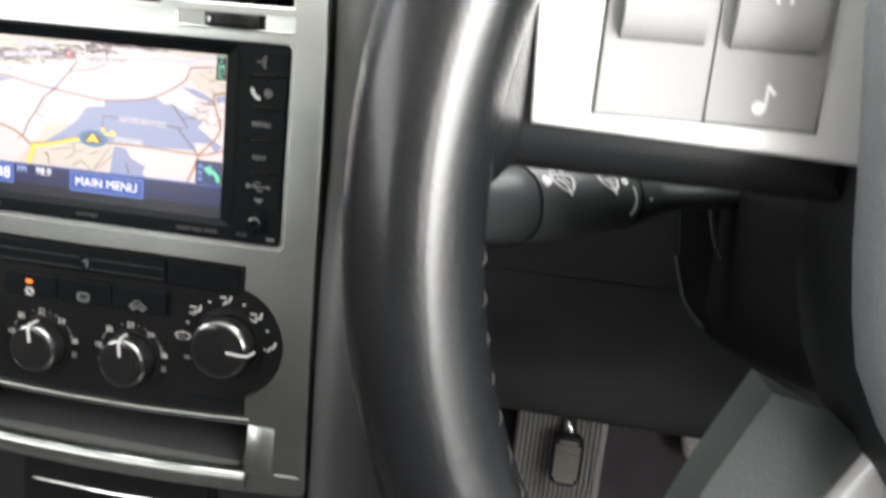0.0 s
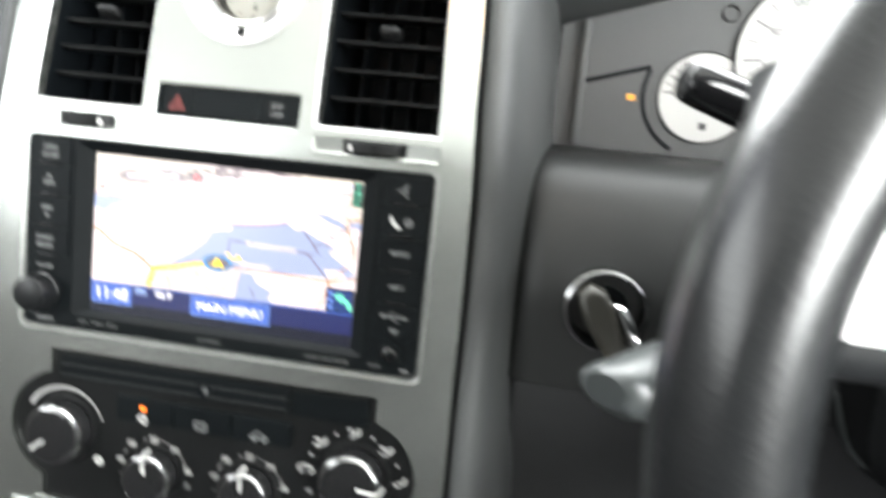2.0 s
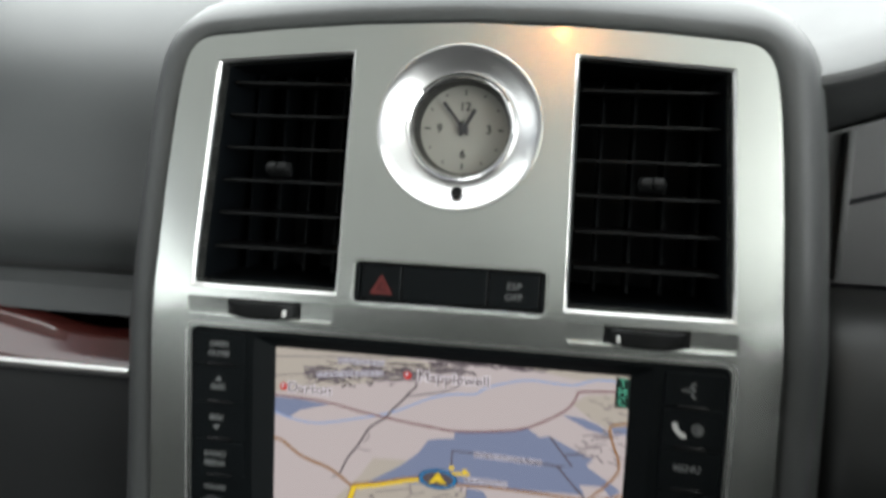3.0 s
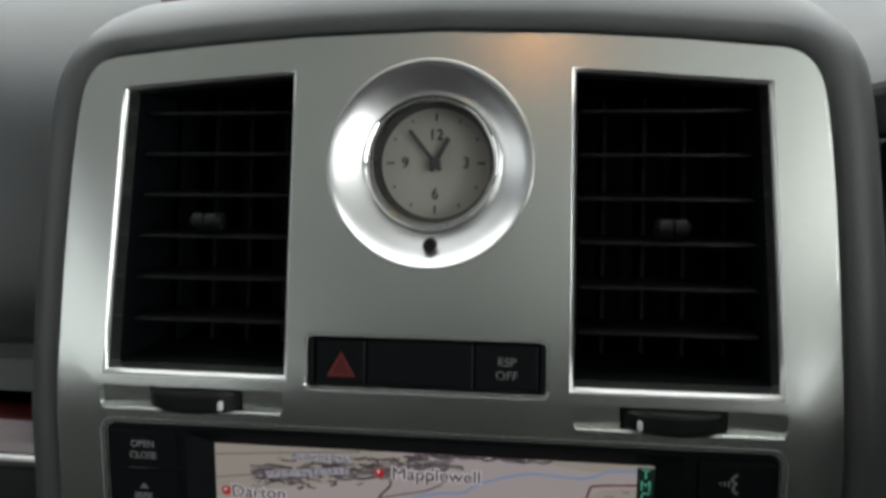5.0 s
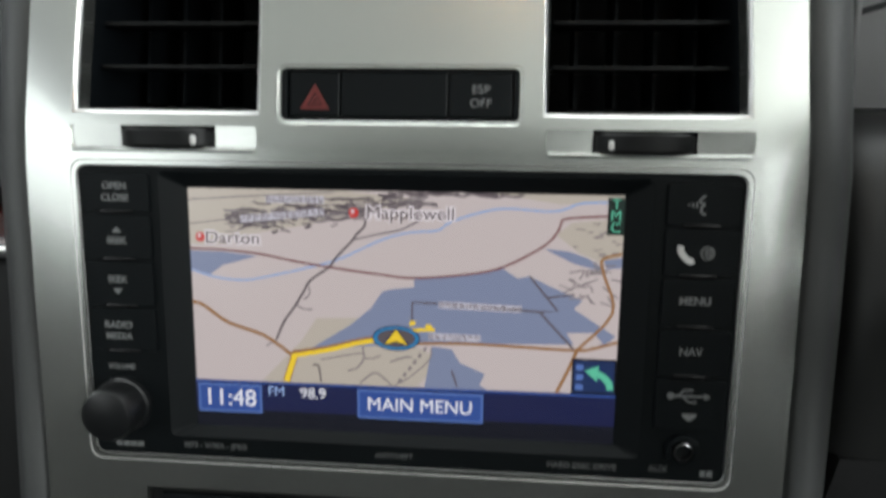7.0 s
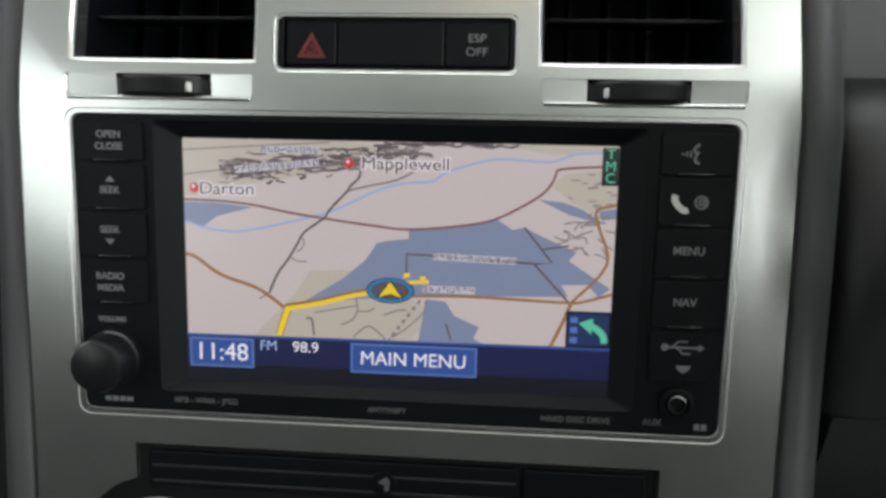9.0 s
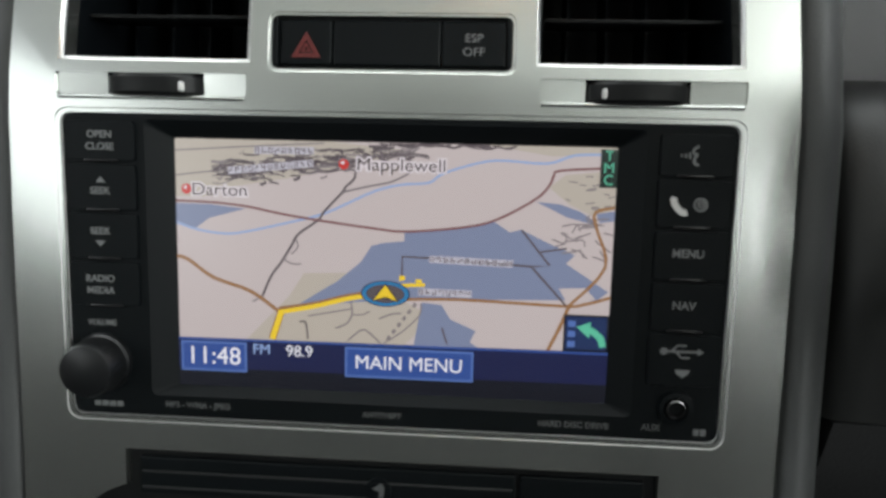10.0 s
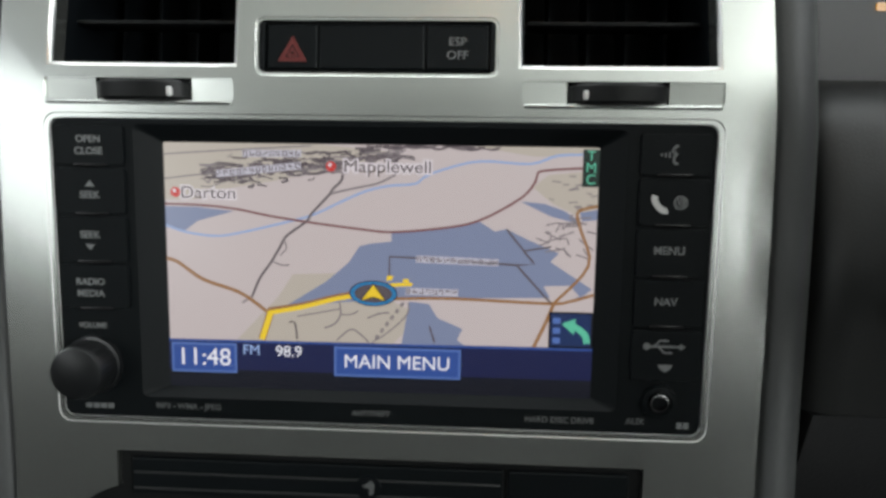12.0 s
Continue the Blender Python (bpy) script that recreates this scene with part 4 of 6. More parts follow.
# ---- heater controls ----
heater = thing("heater_controls", (0, 0.02, -0.146), "black heater control panel with four rotary knobs", "heater controls")
part("panel", slab([(x * 0.997, z) for x, z in HVAC_HOLE], 0.0028, 0.012, 0.0006), BLACK, heater)
for x0, x1 in ((-0.0860, 0.0438), (0.0452, 0.0860)):
    part("slot_plate", slab(rounded(x0, x1, -0.0790, -0.0655, 0.001), 0.0012, 0.004, 0.0008), RADIO, heater)
for z in (-0.0708, -0.0766):
    part("slot_edge", box(-0.0850, 0.0428, 0.0006, 0.002, z - 0.0004, z + 0.0004, 0.0003), PANEL, heater)
for x0 in (-0.0508, -0.0182, 0.0144):
    b = part("button", slab(rounded(x0, x0 + 0.0318, -0.0962, -0.0830, 0.0008), -0.0004, 0.004, 0.0007), RADIO, heater)
    xm = x0 + 0.0155
    if x0 < -0.03:
        part("lamp", slab(rounded(xm - 0.0016, xm + 0.0016, -0.0888, -0.0868, 0.0004), -0.0012, 0.0, 0.0003), LED, b)
        part("sign", border(disc(xm, -0.0935, 0.0023, 12), disc(xm, -0.0935, 0.0013, 12), -0.0007, -0.0002), WHITE, b)
        for i in range(6):
            q = math.pi * i / 3
            part("sign", ribbon([(xm + 0.0016 * math.cos(q), -0.0935 + 0.0016 * math.sin(q)), (xm + 0.0031 * math.cos(q), -0.0935 + 0.0031 * math.sin(q))], 0.0006, -0.0008), WHITE, b)
    elif x0 < 0:
        part("sign", border(rounded(xm - 0.0036, xm + 0.0036, -0.0946, -0.0898, 0.0014), rounded(xm - 0.0029, xm + 0.0029, -0.0939, -0.0905, 0.0008), -0.0007, -0.0002), DIMWHITE, b)
        for i in range(3):
            x = xm - 0.0018 + 0.0018 * i
            part("sign", ribbon(smooth_curve([(x, -0.0952), (x + 0.0005, -0.0936), (x - 0.0005, -0.0920), (x, -0.0906)], 3), 0.0005, -0.0008), DIMWHITE, b)
    else:
        part("sign", border(rounded(xm - 0.0050, xm + 0.0050, -0.0944, -0.0922, 0.0010), rounded(xm - 0.0043, xm + 0.0043, -0.0938, -0.0928, 0.0004), -0.0007, -0.0002), DIMWHITE, b)
        part("sign", ribbon(smooth_curve(mm((1000 * xm - 3.4, -92.0), (1000 * xm - 1.9, -90.3), (1000 * xm + 1.0, -90.2), (1000 * xm + 3.0, -92.0)), 3), 0.0007, -0.0007), DIMWHITE, b)
        for x in (xm - 0.0028, xm + 0.0028):
            part("sign", flat(disc(x, -0.0944, 0.0010, 12), -0.0008), DIMWHITE, b)


part("slot_recess", slab(disc(-0.0025, -0.0732, 0.0044, 24), 0.0006, 0.002), VENTBLACK, heater)
part("slot_sign", flat(mm((-4.6, -72.6), (-1.4, -70.4), (-0.2, -72.0), (-0.6, -75.4), (-2.2, -75.8), (-2.0, -73.6)), 0.0004), FAINT, heater)
part("slot", box(0.0560, 0.0905, 0.0018, 0.0040, -0.1402, -0.1392, 0.0003), RADIO, heater)


def rotary(x, z, r, h, pointer):
    """A knob of height h with a domed edge, its pointer turned by that many degrees to the right."""
    base = part("knob_well", lathe([(r * 1.22, 0.003), (r * 1.20, 0.0018), (r * 1.08, 0.0014), (r * 1.03, 0.004)], x, z, 48), BLACK, heater)
    k = part("knob", lathe([(r * 1.02, 0.003), (r * 1.02, -0.001), (r * 1.0, -0.60 * h), (r * 0.975, -0.80 * h), (r * 0.93, -0.91 * h), (r * 0.86, -0.96 * h), (r * 0.72, -0.99 * h), (0.0, -h)], x, z, 56), KNOBBLACK, base)
    # metal ring laid on the black edge to stand for its highlight
    part("edge_highlight", lathe([(r * 1.000, -0.66 * h), (r * 0.985, -0.79 * h), (r * 0.94, -0.91 * h), (r * 0.875, -0.96 * h)], x, z, 56), DARKCHROME, k)
    q = radians(pointer)
    way = Vector((math.sin(q), math.cos(q)))
    line = [(0.30, -h), (0.60, -0.998 * h), (0.86, -0.965 * h), (0.945, -0.91 * h), (0.99, -0.79 * h), (1.012, -0.58 * h), (1.025, -0.12 * h)]
    part("pointer", tube([(x + way.x * r * u, y, z + way.y * r * u) for u, y in line], 0.0007, 8, up=(way.y, 0, -way.x)), WHITE, k)
    return base


mode = rotary(0.0812, -0.1072, 0.0162, 0.0102, 94)
fan = rotary(-0.0818, -0.1072, 0.0162, 0.0102, -128)
temps = [rotary(-0.0283, -0.1238, 0.0138, 0.0090, -6), rotary(0.0256, -0.1238, 0.0138, 0.0090, -6)]
for cx, base in ((-0.0283, temps[0]), (0.0256, temps[1])):
    for word, q, r in (("18", -76, 0.0203), ("20", -42, 0.0200), ("22", -2, 0.0190), ("24", 37, 0.0190), ("26", 76, 0.0200)):
        lettering(word, 0.0046, cx + r * math.sin(radians(q)), 0.0010, -0.1238 + r * math.cos(radians(q)), WHITE, base, "numeral")
    for q in (-98, -61, -55, -17, 13, 24, 52, 60, 66):
        part("dot", flat(disc(cx + 0.0196 * math.sin(radians(q)), -0.1238 + 0.0196 * math.cos(radians(q)), 0.0005, 8), 0.0010), MIDWHITE, base)
    for x in (0.0188, 0.0203):
        part("sign", flat(rounded(cx + x - 0.0005, cx + x + 0.0005, -0.1286, -0.1254, 0.0003), 0.0010), DIMWHITE, base)


def seat_sign(cx, cz, parent, arrows):
    """A seat seen from its side, with air arrows in front of it."""
    part("sign", ribbon(mm((cx + 2.6, cz + 2.6), (cx + 1.6, cz - 0.6), (cx - 0.8, cz - 0.8)), 0.0011, 0.0010), WHITE, parent)
    part("sign", ribbon(mm((cx - 0.6, cz - 0.6), (cx - 1.0, cz - 2.6), (cx - 2.4, cz - 2.6)), 0.0009, 0.0010), WHITE, parent)
    if "up" in arrows:
        part("sign", flat(mm((cx + 0.4, cz + 1.2), (cx - 1.8, cz + 2.2), (cx - 1.8, cz + 0.4)), 0.0010), WHITE, parent)
        part("sign", flat(mm((cx - 2.4, cz + 1.7), (cx - 3.8, cz + 1.9), (cx - 3.8, cz + 0.9), (cx - 2.4, cz + 0.8)), 0.0010), WHITE, parent)
    if "down" in arrows:
        part("sign", flat(mm((cx - 2.2, cz - 1.8), (cx - 4.0, cz - 1.2), (cx - 3.6, cz - 2.8)), 0.0010), WHITE, parent)


for q, r, arrows in ((-47, 0.0248, "up down"), (-3, 0.0244, "up"), (43, 0.0241, "up down"), (84, 0.0249, "down")):
    seat_sign(1000 * (0.0812 + r * math.sin(radians(q))), 1000 * (-0.1072 + r * math.cos(radians(q))), mode, arrows)
for q in (-68, -26, 20, 64):
    part("dot", flat(disc(0.0812 + 0.0248 * math.sin(radians(q)), -0.1072 + 0.0248 * math.cos(radians(q)), 0.0007, 10), 0.0010), WHITE, mode)
part("sign", ribbon([tuple(p) for p in smooth_curve(mm((53.2, -108.0), (51.6, -105.4), (53.6, -104.2), (55.8, -103.9), (58.0, -104.2), (60.0, -105.4), (58.4, -108.0)), 3)], 0.0008, 0.0010), WHITE, mode)
for x in (54.2, 55.8, 57.4):
    part("sign", ribbon(smooth_curve(mm((x, -108.4), (x + 0.5, -107.2), (x - 0.5, -106.2), (x, -105.2)), 3), 0.0006, 0.0010), DIMWHITE, mode)
part("sign", flat(rounded(0.0568, 0.0604, -0.1186, -0.1166, 0.0005), 0.0010), DIMWHITE, mode)
# blower scale: a widening arc
arc = []
for i in range(24):
    q = radians(-60 + 130 * i / 23)
    w = 0.0022 - 0.0015 * i / 23
    arc.append((q, w))
rim = [(-0.0818 + (0.0235 + w / 2) * math.sin(q), -0.1072 + (0.0235 + w / 2) * math.cos(q)) for q, w in arc]
rim += [(-0.0818 + (0.0235 - w / 2) * math.sin(q), -0.1072 + (0.0235 - w / 2) * math.cos(q)) for q, w in reversed(arc)]
part("scale_arc", flat(rim, 0.0010), MIDWHITE, fan)
part("sign", border(disc(-0.0608, -0.1217, 0.0024, 14), disc(-0.0608, -0.1217, 0.0010, 14), 0.0010, 0.0014), WHITE, fan)
part("sign", flat(disc(-0.1000, -0.1217, 0.0017, 12), 0.0010), DIMWHITE, fan)

# ---- lower console: ashtray lid and heated seat switch ----
lower_console = thing("lower_console_panel", (0.0, 0.02, -0.30), "black lower console panel under the silver bezel", "console panel")
for name, x0, x1 in (("ashtray_surround", -0.128, 0.0736), ("switch_panel", 0.0746, 0.128)):
    part(name, prism_x([(0.010, -0.184), (0.014, -0.300), (0.06, -0.330), (0.10, -0.330), (0.10, -0.184)], x0, x1, 0.0015), GLOVE, lower_console)
ashtray = thing("ashtray", (0.0125, 0.012, -0.27), "black ashtray lid with a thin chrome strip", "ashtray")
lid = part("lid", slab(rounded(-0.0440, 0.0728, -0.2700, -0.1885, 0.003), 0.0055, 0.012, 0.0015), BLACK, ashtray)
part("chrome_strip", tube([(-0.0371, 0.0048, -0.2090), (0.0140, 0.0044, -0.2094), (0.0646, 0.0048, -0.2076)], 0.0011, 10), CHROME, lid, "thin polished chrome strip")
seat_switch = thing("seat_heater_switch", (0.1036, 0.012, -0.2335), "black seat heater switch with two orange lamps", "switch")
part("frame", slab(rounded(0.0940, 0.1132, -0.2345, -0.2130, 0.001), 0.0075, 0.012, 0.0006), BLACK, seat_switch)
rocker = part("rocker", slab(rounded(0.0952, 0.1120, -0.2333, -0.2142, 0.001), 0.0050, 0.009, 0.0010), RADIO, seat_switch)
for x in (0.1005, 0.1068):
    part("lamp", slab(rounded(x - 0.0010, x + 0.0010, -0.2194, -0.2180, 0.0003), 0.0044, 0.006, 0.0002), LEDRED, rocker)
part("sign", flat(mm((100.8, -228.1), (106.0, -228.1), (106.8, -226.5), (103.8, -225.9), (103.4, -223.1), (102.0, -223.1)), 0.0047), WHITE, rocker)

# ---- soft surround of the stack, running back as a hood ----
hood = thing("centre_hood", (0, 0.10, -0.20), "charcoal soft-touch hood framing the centre console", "dashboard hood")
OUT = mm((131.5, -215), (131.0, -182), (129.4, -120), (128.2, -60), (127.8, 0), (126.8, 50), (124.8, 80), (123.9, 105), (122.2, 136), (120.4, 156), (118.0, 166), (112.8, 171.8), (106, 173.6), (76, 176.6), (42, 178.9), (0, 180.0))
OUT = OUT[:7] + [tuple(p) for p in smooth_curve(OUT[7:13], 4)] + OUT[13:]
ring = OUT + [(-x, z) for x, z in reversed(OUT[:-1])]
SIDE_ROLL = mm((0.4, 24), (0.5, 9), (1.2, 6.2), (3.4, 4.2), (8.5, 4.2), (14.0, 8.0), (18.0, 14.5), (24.0, 27), (29, 41), (33, 64), (34.5, 84))
TOP_ROLL = mm((0.6, 24), (0.8, 11), (1.8, 7), (4.0, 5.5), (7.5, 6.5), (11.5, 10), (15.5, 15.5), (19.5, 23), (24, 34), (28, 48), (31.5, 64))
hb = bmesh.new()
rows = []
for i, (x, z) in enumerate(ring):
    a, b = Vector(ring[max(i - 1, 0)]), Vector(ring[min(i + 1, len(ring) - 1)])
    way = (b - a).normalized()
    nrm = Vector((way.y, -way.x))
    if i in (0, len(ring) - 1):
        nrm = Vector((1 if x > 0 else -1, 0))
    row = []
    p = Vector((x, z))
    across = min(1.0, abs(nrm.x) ** 1.5)
    for (d, y), (dt, yt) in zip(SIDE_ROLL, TOP_ROLL):
        d, y = d * across + dt * (1 - across), y * across + yt * (1 - across)
        y -= 0.0034 * min(1.0, max(0.0, -z / 0.08)) if y < 0.009 else 0.0
        q = p + nrm * d
        row.append(hb.verts.new((q.x, y + face(min(q.y, 0.185)), q.y)))
    for back in (0.11, 0.16, 0.24):
        row.append(hb.verts.new((q.x, back + 0.01, q.y + 0.26 * (back - 0.07) * min(1, max(0, (z - 0.10) / 0.06)))))
    rows.append(row)
for a, b in zip(rows, rows[1:]):
    for j in range(len(a) - 1):
        hb.faces.new((a[j], a[j + 1], b[j + 1], b[j]))
top_part = hb.copy()
bmesh.ops.delete(hb, geom=[f for f in hb.faces if min(v.co.y - face(min(v.co.z, 0.185)) for v in f.verts) > 0.0475], context="FACES")
bmesh.ops.delete(top_part, geom=[f for f in top_part.faces if min(v.co.y - face(min(v.co.z, 0.185)) for v in f.verts) <= 0.0475], context="FACES")
part("frame_roll", hb, SOFT, hood, sharp=60)
part("hood_top", top_part, SOFT, hood, sharp=60)

# ---- dashboard, passenger side ----
dash_left = thing("dashboard_passenger_side", (-0.45, 0.12, -0.30), "dark grey grained dashboard with padded top on the passenger side", "dashboard")
pad = smooth_curve([(0.30, 0.292), (0.20, 0.258), (0.12, 0.222), (0.075, 0.180), (0.052, 0.130), (0.046, 0.088), (0.050, 0.066)], 5)
profile = [(p.x, p.y) for p in pad] + [(0.056, 0.0605), (0.064, 0.059), (0.064, 0.050), (0.30, 0.050)]
part("upper_pad", prism_x(profile, -0.760, -0.136), DASH, dash_left, sharp=50)
part("recess", prism_x([(0.066, 0.056), (0.062, 0.046), (0.060, 0.038), (0.10, 0.038), (0.10, 0.056)], -0.758, -0.138), DASH, dash_left)
glove = smooth_curve([(0.054, 0.008), (0.050, -0.002), (0.046, -0.030), (0.040, -0.100), (0.036, -0.180), (0.050, -0.260), (0.080, -0.310)], 5)
part("lower_panel", prism_x([(p.x, p.y) for p in glove] + [(0.30, -0.31), (0.30, 0.008)], -0.760, -0.137), GLOVE, dash_left, sharp=50)
trim = thing("wood_trim_strip", (-0.46, 0.055, 0.006), "glossy dark red wood trim with a bright silver lower edge", "trim strip")
wood_face = [(0.0640, 0.0415), (0.0590, 0.0398), (0.0545, 0.0360), (0.0528, 0.0290), (0.0512, 0.0225), (0.0500, 0.0180), (0.0496, 0.0140), (0.0660, 0.0140), (0.0660, 0.0415)]
veneer = prism_x(wood_face, -0.750, -0.168)
for x in (-0.27, -0.25, -0.235, -0.22, -0.205, -0.195):
    bmesh.ops.bisect_plane(veneer, geom=veneer.verts[:] + veneer.edges[:] + veneer.faces[:], plane_co=(x, 0, 0), plane_no=(1, 0, 0))
for v in veneer.verts:
    u = min(1.0, max(0.0, (v.co.x + 0.270) / 0.085))
    v.co.z -= (v.co.z - 0.0140) * 0.42 * u * u * (3 - 2 * u)
part("veneer", veneer, WOOD, trim, sharp=40)
part("silver_edge", prism_x([(0.0485, 0.0140), (0.0465, 0.0122), (0.0480, 0.0092), (0.0600, 0.0092), (0.0600, 0.0140)], -0.750, -0.168, 0.0006), BRIGHT, trim)

# ---- dashboard, driver side: column panel, cluster and hood ----
dash_right = thing("dashboard_driver_side", (0.40, 0.10, -0.16), "dark grey dashboard panel round the steering column", "dashboard")
prof = smooth_curve([(0.080, 0.0735), (0.060, 0.0715), (0.043, 0.0655), (0.0315, 0.054), (0.0240, 0.036), (0.0190, 0.012), (0.0185, -0.010), (0.0235, -0.050)], 5)
cp = bmesh.new()
rows = []
for x, inset in ((0.1505, 0.014), (0.1508, 0.010), (0.1520, 0.006), (0.1545, 0.0030), (0.1590, 0.0010), (0.1650, 0.0), (0.640, 0.0)):
    row = []
    for p in prof:
        high = max(0.0, (p.y - 0.02) / 0.0535)
        row.append(cp.verts.new((x, p.x + inset * (1.1 - 0.6 * high), p.y - inset * 1.3 * high ** 3)))
    row.append(cp.verts.new((x, 0.12, -0.052)))
    rows.append(row)
for ra, rb in zip(rows, rows[1:]):
    for j in range(len(ra) - 1):
        cp.faces.new((ra[j], ra[j + 1], rb[j + 1], rb[j]))
part("column_panel", cp, PANEL, dash_right, sharp=60)
knee = smooth_curve([(0.0248, -0.0508), (0.035, -0.075), (0.050, -0.105), (0.056, -0.130), (0.064, -0.143), (0.080, -0.149)], 5)
part("knee_panel", prism_x([(p.x, p.y) for p in knee] + [(0.16, -0.150), (0.16, -0.0508)], 0.1560, 0.640), LOWER, dash_right, sharp=50)

cluster = thing("instrument_cluster", (0.33, 0.09, 0.075), "instrument cluster with white dials in a dark recess", "instrument cluster")
part("mask", slab([(0.158, 0.0745), (0.60, 0.0745), (0.60, 0.20), (0.32, 0.195), (0.25, 0.172), (0.158, 0.143)], 0.0895, 0.110), CLUSTER, cluster)
part("edge_strip", box(0.1702, 0.1736, 0.0820, 0.0893, 0.0760, 0.146, 0.0008), SOFT, cluster)


def gauge(cx, cz, r, proud=0.0):
    g = part("gauge", lathe([(r * 1.00, 0.090), (r + 0.0012, 0.090), (r + 0.0012, 0.0880), (r + 0.0007, 0.0874), (r + 0.0002, 0.0880), (r * 1.00, 0.0890)], cx, cz, 64), CLUSTER, cluster)
    g.location.y -= proud
    d = part("dial", lathe([(r * 1.01, 0.0885), (0.0, 0.0885)], cx, cz, 64), GAUGE, g)
    return g, d


small, small_dial = gauge(0.2408, 0.1085, 0.0245)
big, big_dial = gauge(0.2985, 0.1345, 0.0440, 0.0016)
for cx, cz, r, first, last, n, dial_part in ((0.2408, 0.1085, 0.0245, -86, -36, 5, small_dial), (0.2985, 0.1345, 0.0440, -128, 128, 17, big_dial)):
    for i in range(n):
        q = radians(first + (last - first) * i / (n - 1))
        w = Vector((math.sin(q), math.cos(q)))
        a, b = r * (0.70 if i % 2 == 0 else 0.78), r * 0.92
        part("scale_mark", ribbon([(cx + w.x * a, cz + w.y * a), (cx + w.x * b, cz + w.y * b)], 0.0009 if i % 2 == 0 else 0.0006, 0.0882), INK, dial_part)
for cx, cz, r, q in ((0.2408, 0.1085, 0.0245, 62), (0.2985, 0.1345, 0.0440, -135)):
    w = Vector((math.sin(radians(q)), math.cos(radians(q))))
    owner = small if r < 0.03 else big
    needle = part("needle", tube([(cx - w.x * r * 0.15, 0.0855, cz - w.y * r * 0.15), (cx + w.x * r * 0.72, 0.0860, cz + w.y * r * 0.72)], [0.0011, 0.0005], 8), INK, owner)
    part("needle_hub", lathe([(r * 0.12, 0.0875), (r * 0.11, 0.0845), (r * 0.08, 0.0838), (0.0, 0.0836)], cx, cz, 28), GLOSSBLACK, needle)
for word, x, z in (("20", 0.2707, 0.1274), ("40", 0.2733, 0.1468), ("60", 0.2855, 0.1634)):
    lettering(word, 0.0066, x, 0.0882, z, FAINT, big_dial, "numeral")
part("fuel_sign", slab(rounded(0.2400, 0.2440, 0.0905, 0.0945, 0.0006), 0.0880, 0.0884), INK, small_dial)
# engraved line round the small gauge and the amber warning lamp
arc = []
for i in range(20):
    q = radians(205 + (292 - 205) * i / 19)
    arc.append((0.2408 + 0.0335 * math.sin(q), 0.1085 + 0.0335 * math.cos(q)))
line = [(0.1745, 0.1125)] + [(0.2100, 0.1232)] + list(reversed(arc))
part("mask_line", ribbon(line, 0.0026, 0.0891), VENTBLACK, cluster)
part("warning_lamp", slab(rounded(0.1986, 0.2034, 0.1038, 0.1072, 0.001), 0.0888, 0.0900), LEDYELLOW, cluster)
part("trip_knob", lathe([(0.0050, 0.0900), (0.0050, 0.0885), (0.0040, 0.0880), (0.0036, 0.0896)], 0.2490, 0.1555, 24), PANEL, cluster)

cluster_hood = thing("cluster_hood", (0.39, 0.10, 0.15), "dark hood over the instrument cluster", "dashboard hood")
ch = bmesh.new()
rows = []
line = smooth_curve([(0.128, 0.137), (0.150, 0.142), (0.166, 0.147), (0.205, 0.160), (0.250, 0.174), (0.30, 0.186), (0.38, 0.196), (0.50, 0.190), (0.62, 0.165)], 5)
for p in line:
    rows.append([ch.verts.new(c) for c in ((p.x, 0.105, p.y - 0.002), (p.x, 0.060, p.y + 0.012), (p.x, 0.040, p.y + 0.019), (p.x, 0.036, p.y + 0.022), (p.x, 0.040, p.y + 0.026), (p.x, 0.080, p.y + 0.042), (p.x, 0.160, p.y + 0.074), (p.x, 0.30, p.y + 0.130))])
for a, b in zip(rows, rows[1:]):
    for j in range(len(a) - 1):
        ch.faces.new((a[j], a[j + 1], b[j + 1], b[j]))
ch.faces.new(rows[0])
part("hood_skin", ch, SOFT, cluster_hood, sharp=60)
part("hood_lip", tube([(p.x, 0.0372, p.y + 0.0215) for p in line], 0.0032, 10), SOFT, cluster_hood)

top = thing("windscreen_shelf", (0, 0.4, 0.26), "dark grey dashboard top under the windscreen", "dashboard")
part("top_skin", prism_x([(0.20, 0.235), (0.30, 0.286), (0.62, 0.40), (0.62, 0.36), (0.20, 0.20)], -0.76, 0.76), DASH, top)

# ---- ignition ----
ignition = thing("ignition_lock", (0.1955, 0.02, -0.0055), "ignition lock with a chrome ring and a key in it", "ignition lock")
part("chrome_ring", lathe([(0.0206, 0.020), (0.0206, 0.0120), (0.0200, 0.0095), (0.0190, 0.0088), (0.0178, 0.0100), (0.0168, 0.0150), (0.0166, 0.026)], 0.1955, -0.0055, 48), DARKCHROME, ignition)
part("barrel", lathe([(0.0168, 0.0190), (0.0120, 0.0205), (0.0116, 0.0170), (0.0, 0.0170)], 0.1955, -0.0055, 40), VENTBLACK, ignition)
key_thing = thing("car_key", (0.1955, 0.012, -0.008), "olive-grey car key with a brass ring in the ignition lock", "key")


def key_piece(outline, y0, y1, bevel):
    """A piece of the key, leaning with its bow."""
    bm = slab(outline, y0, y1, bevel, 3)
    bmesh.ops.rotate(bm, cent=(0, 0, 0), matrix=Matrix.Rotation(radians(-26), 3, "Y"), verts=bm.verts)
    bmesh.ops.translate(bm, vec=(0.1930, 0, -0.0075), verts=bm.verts)
    return bm


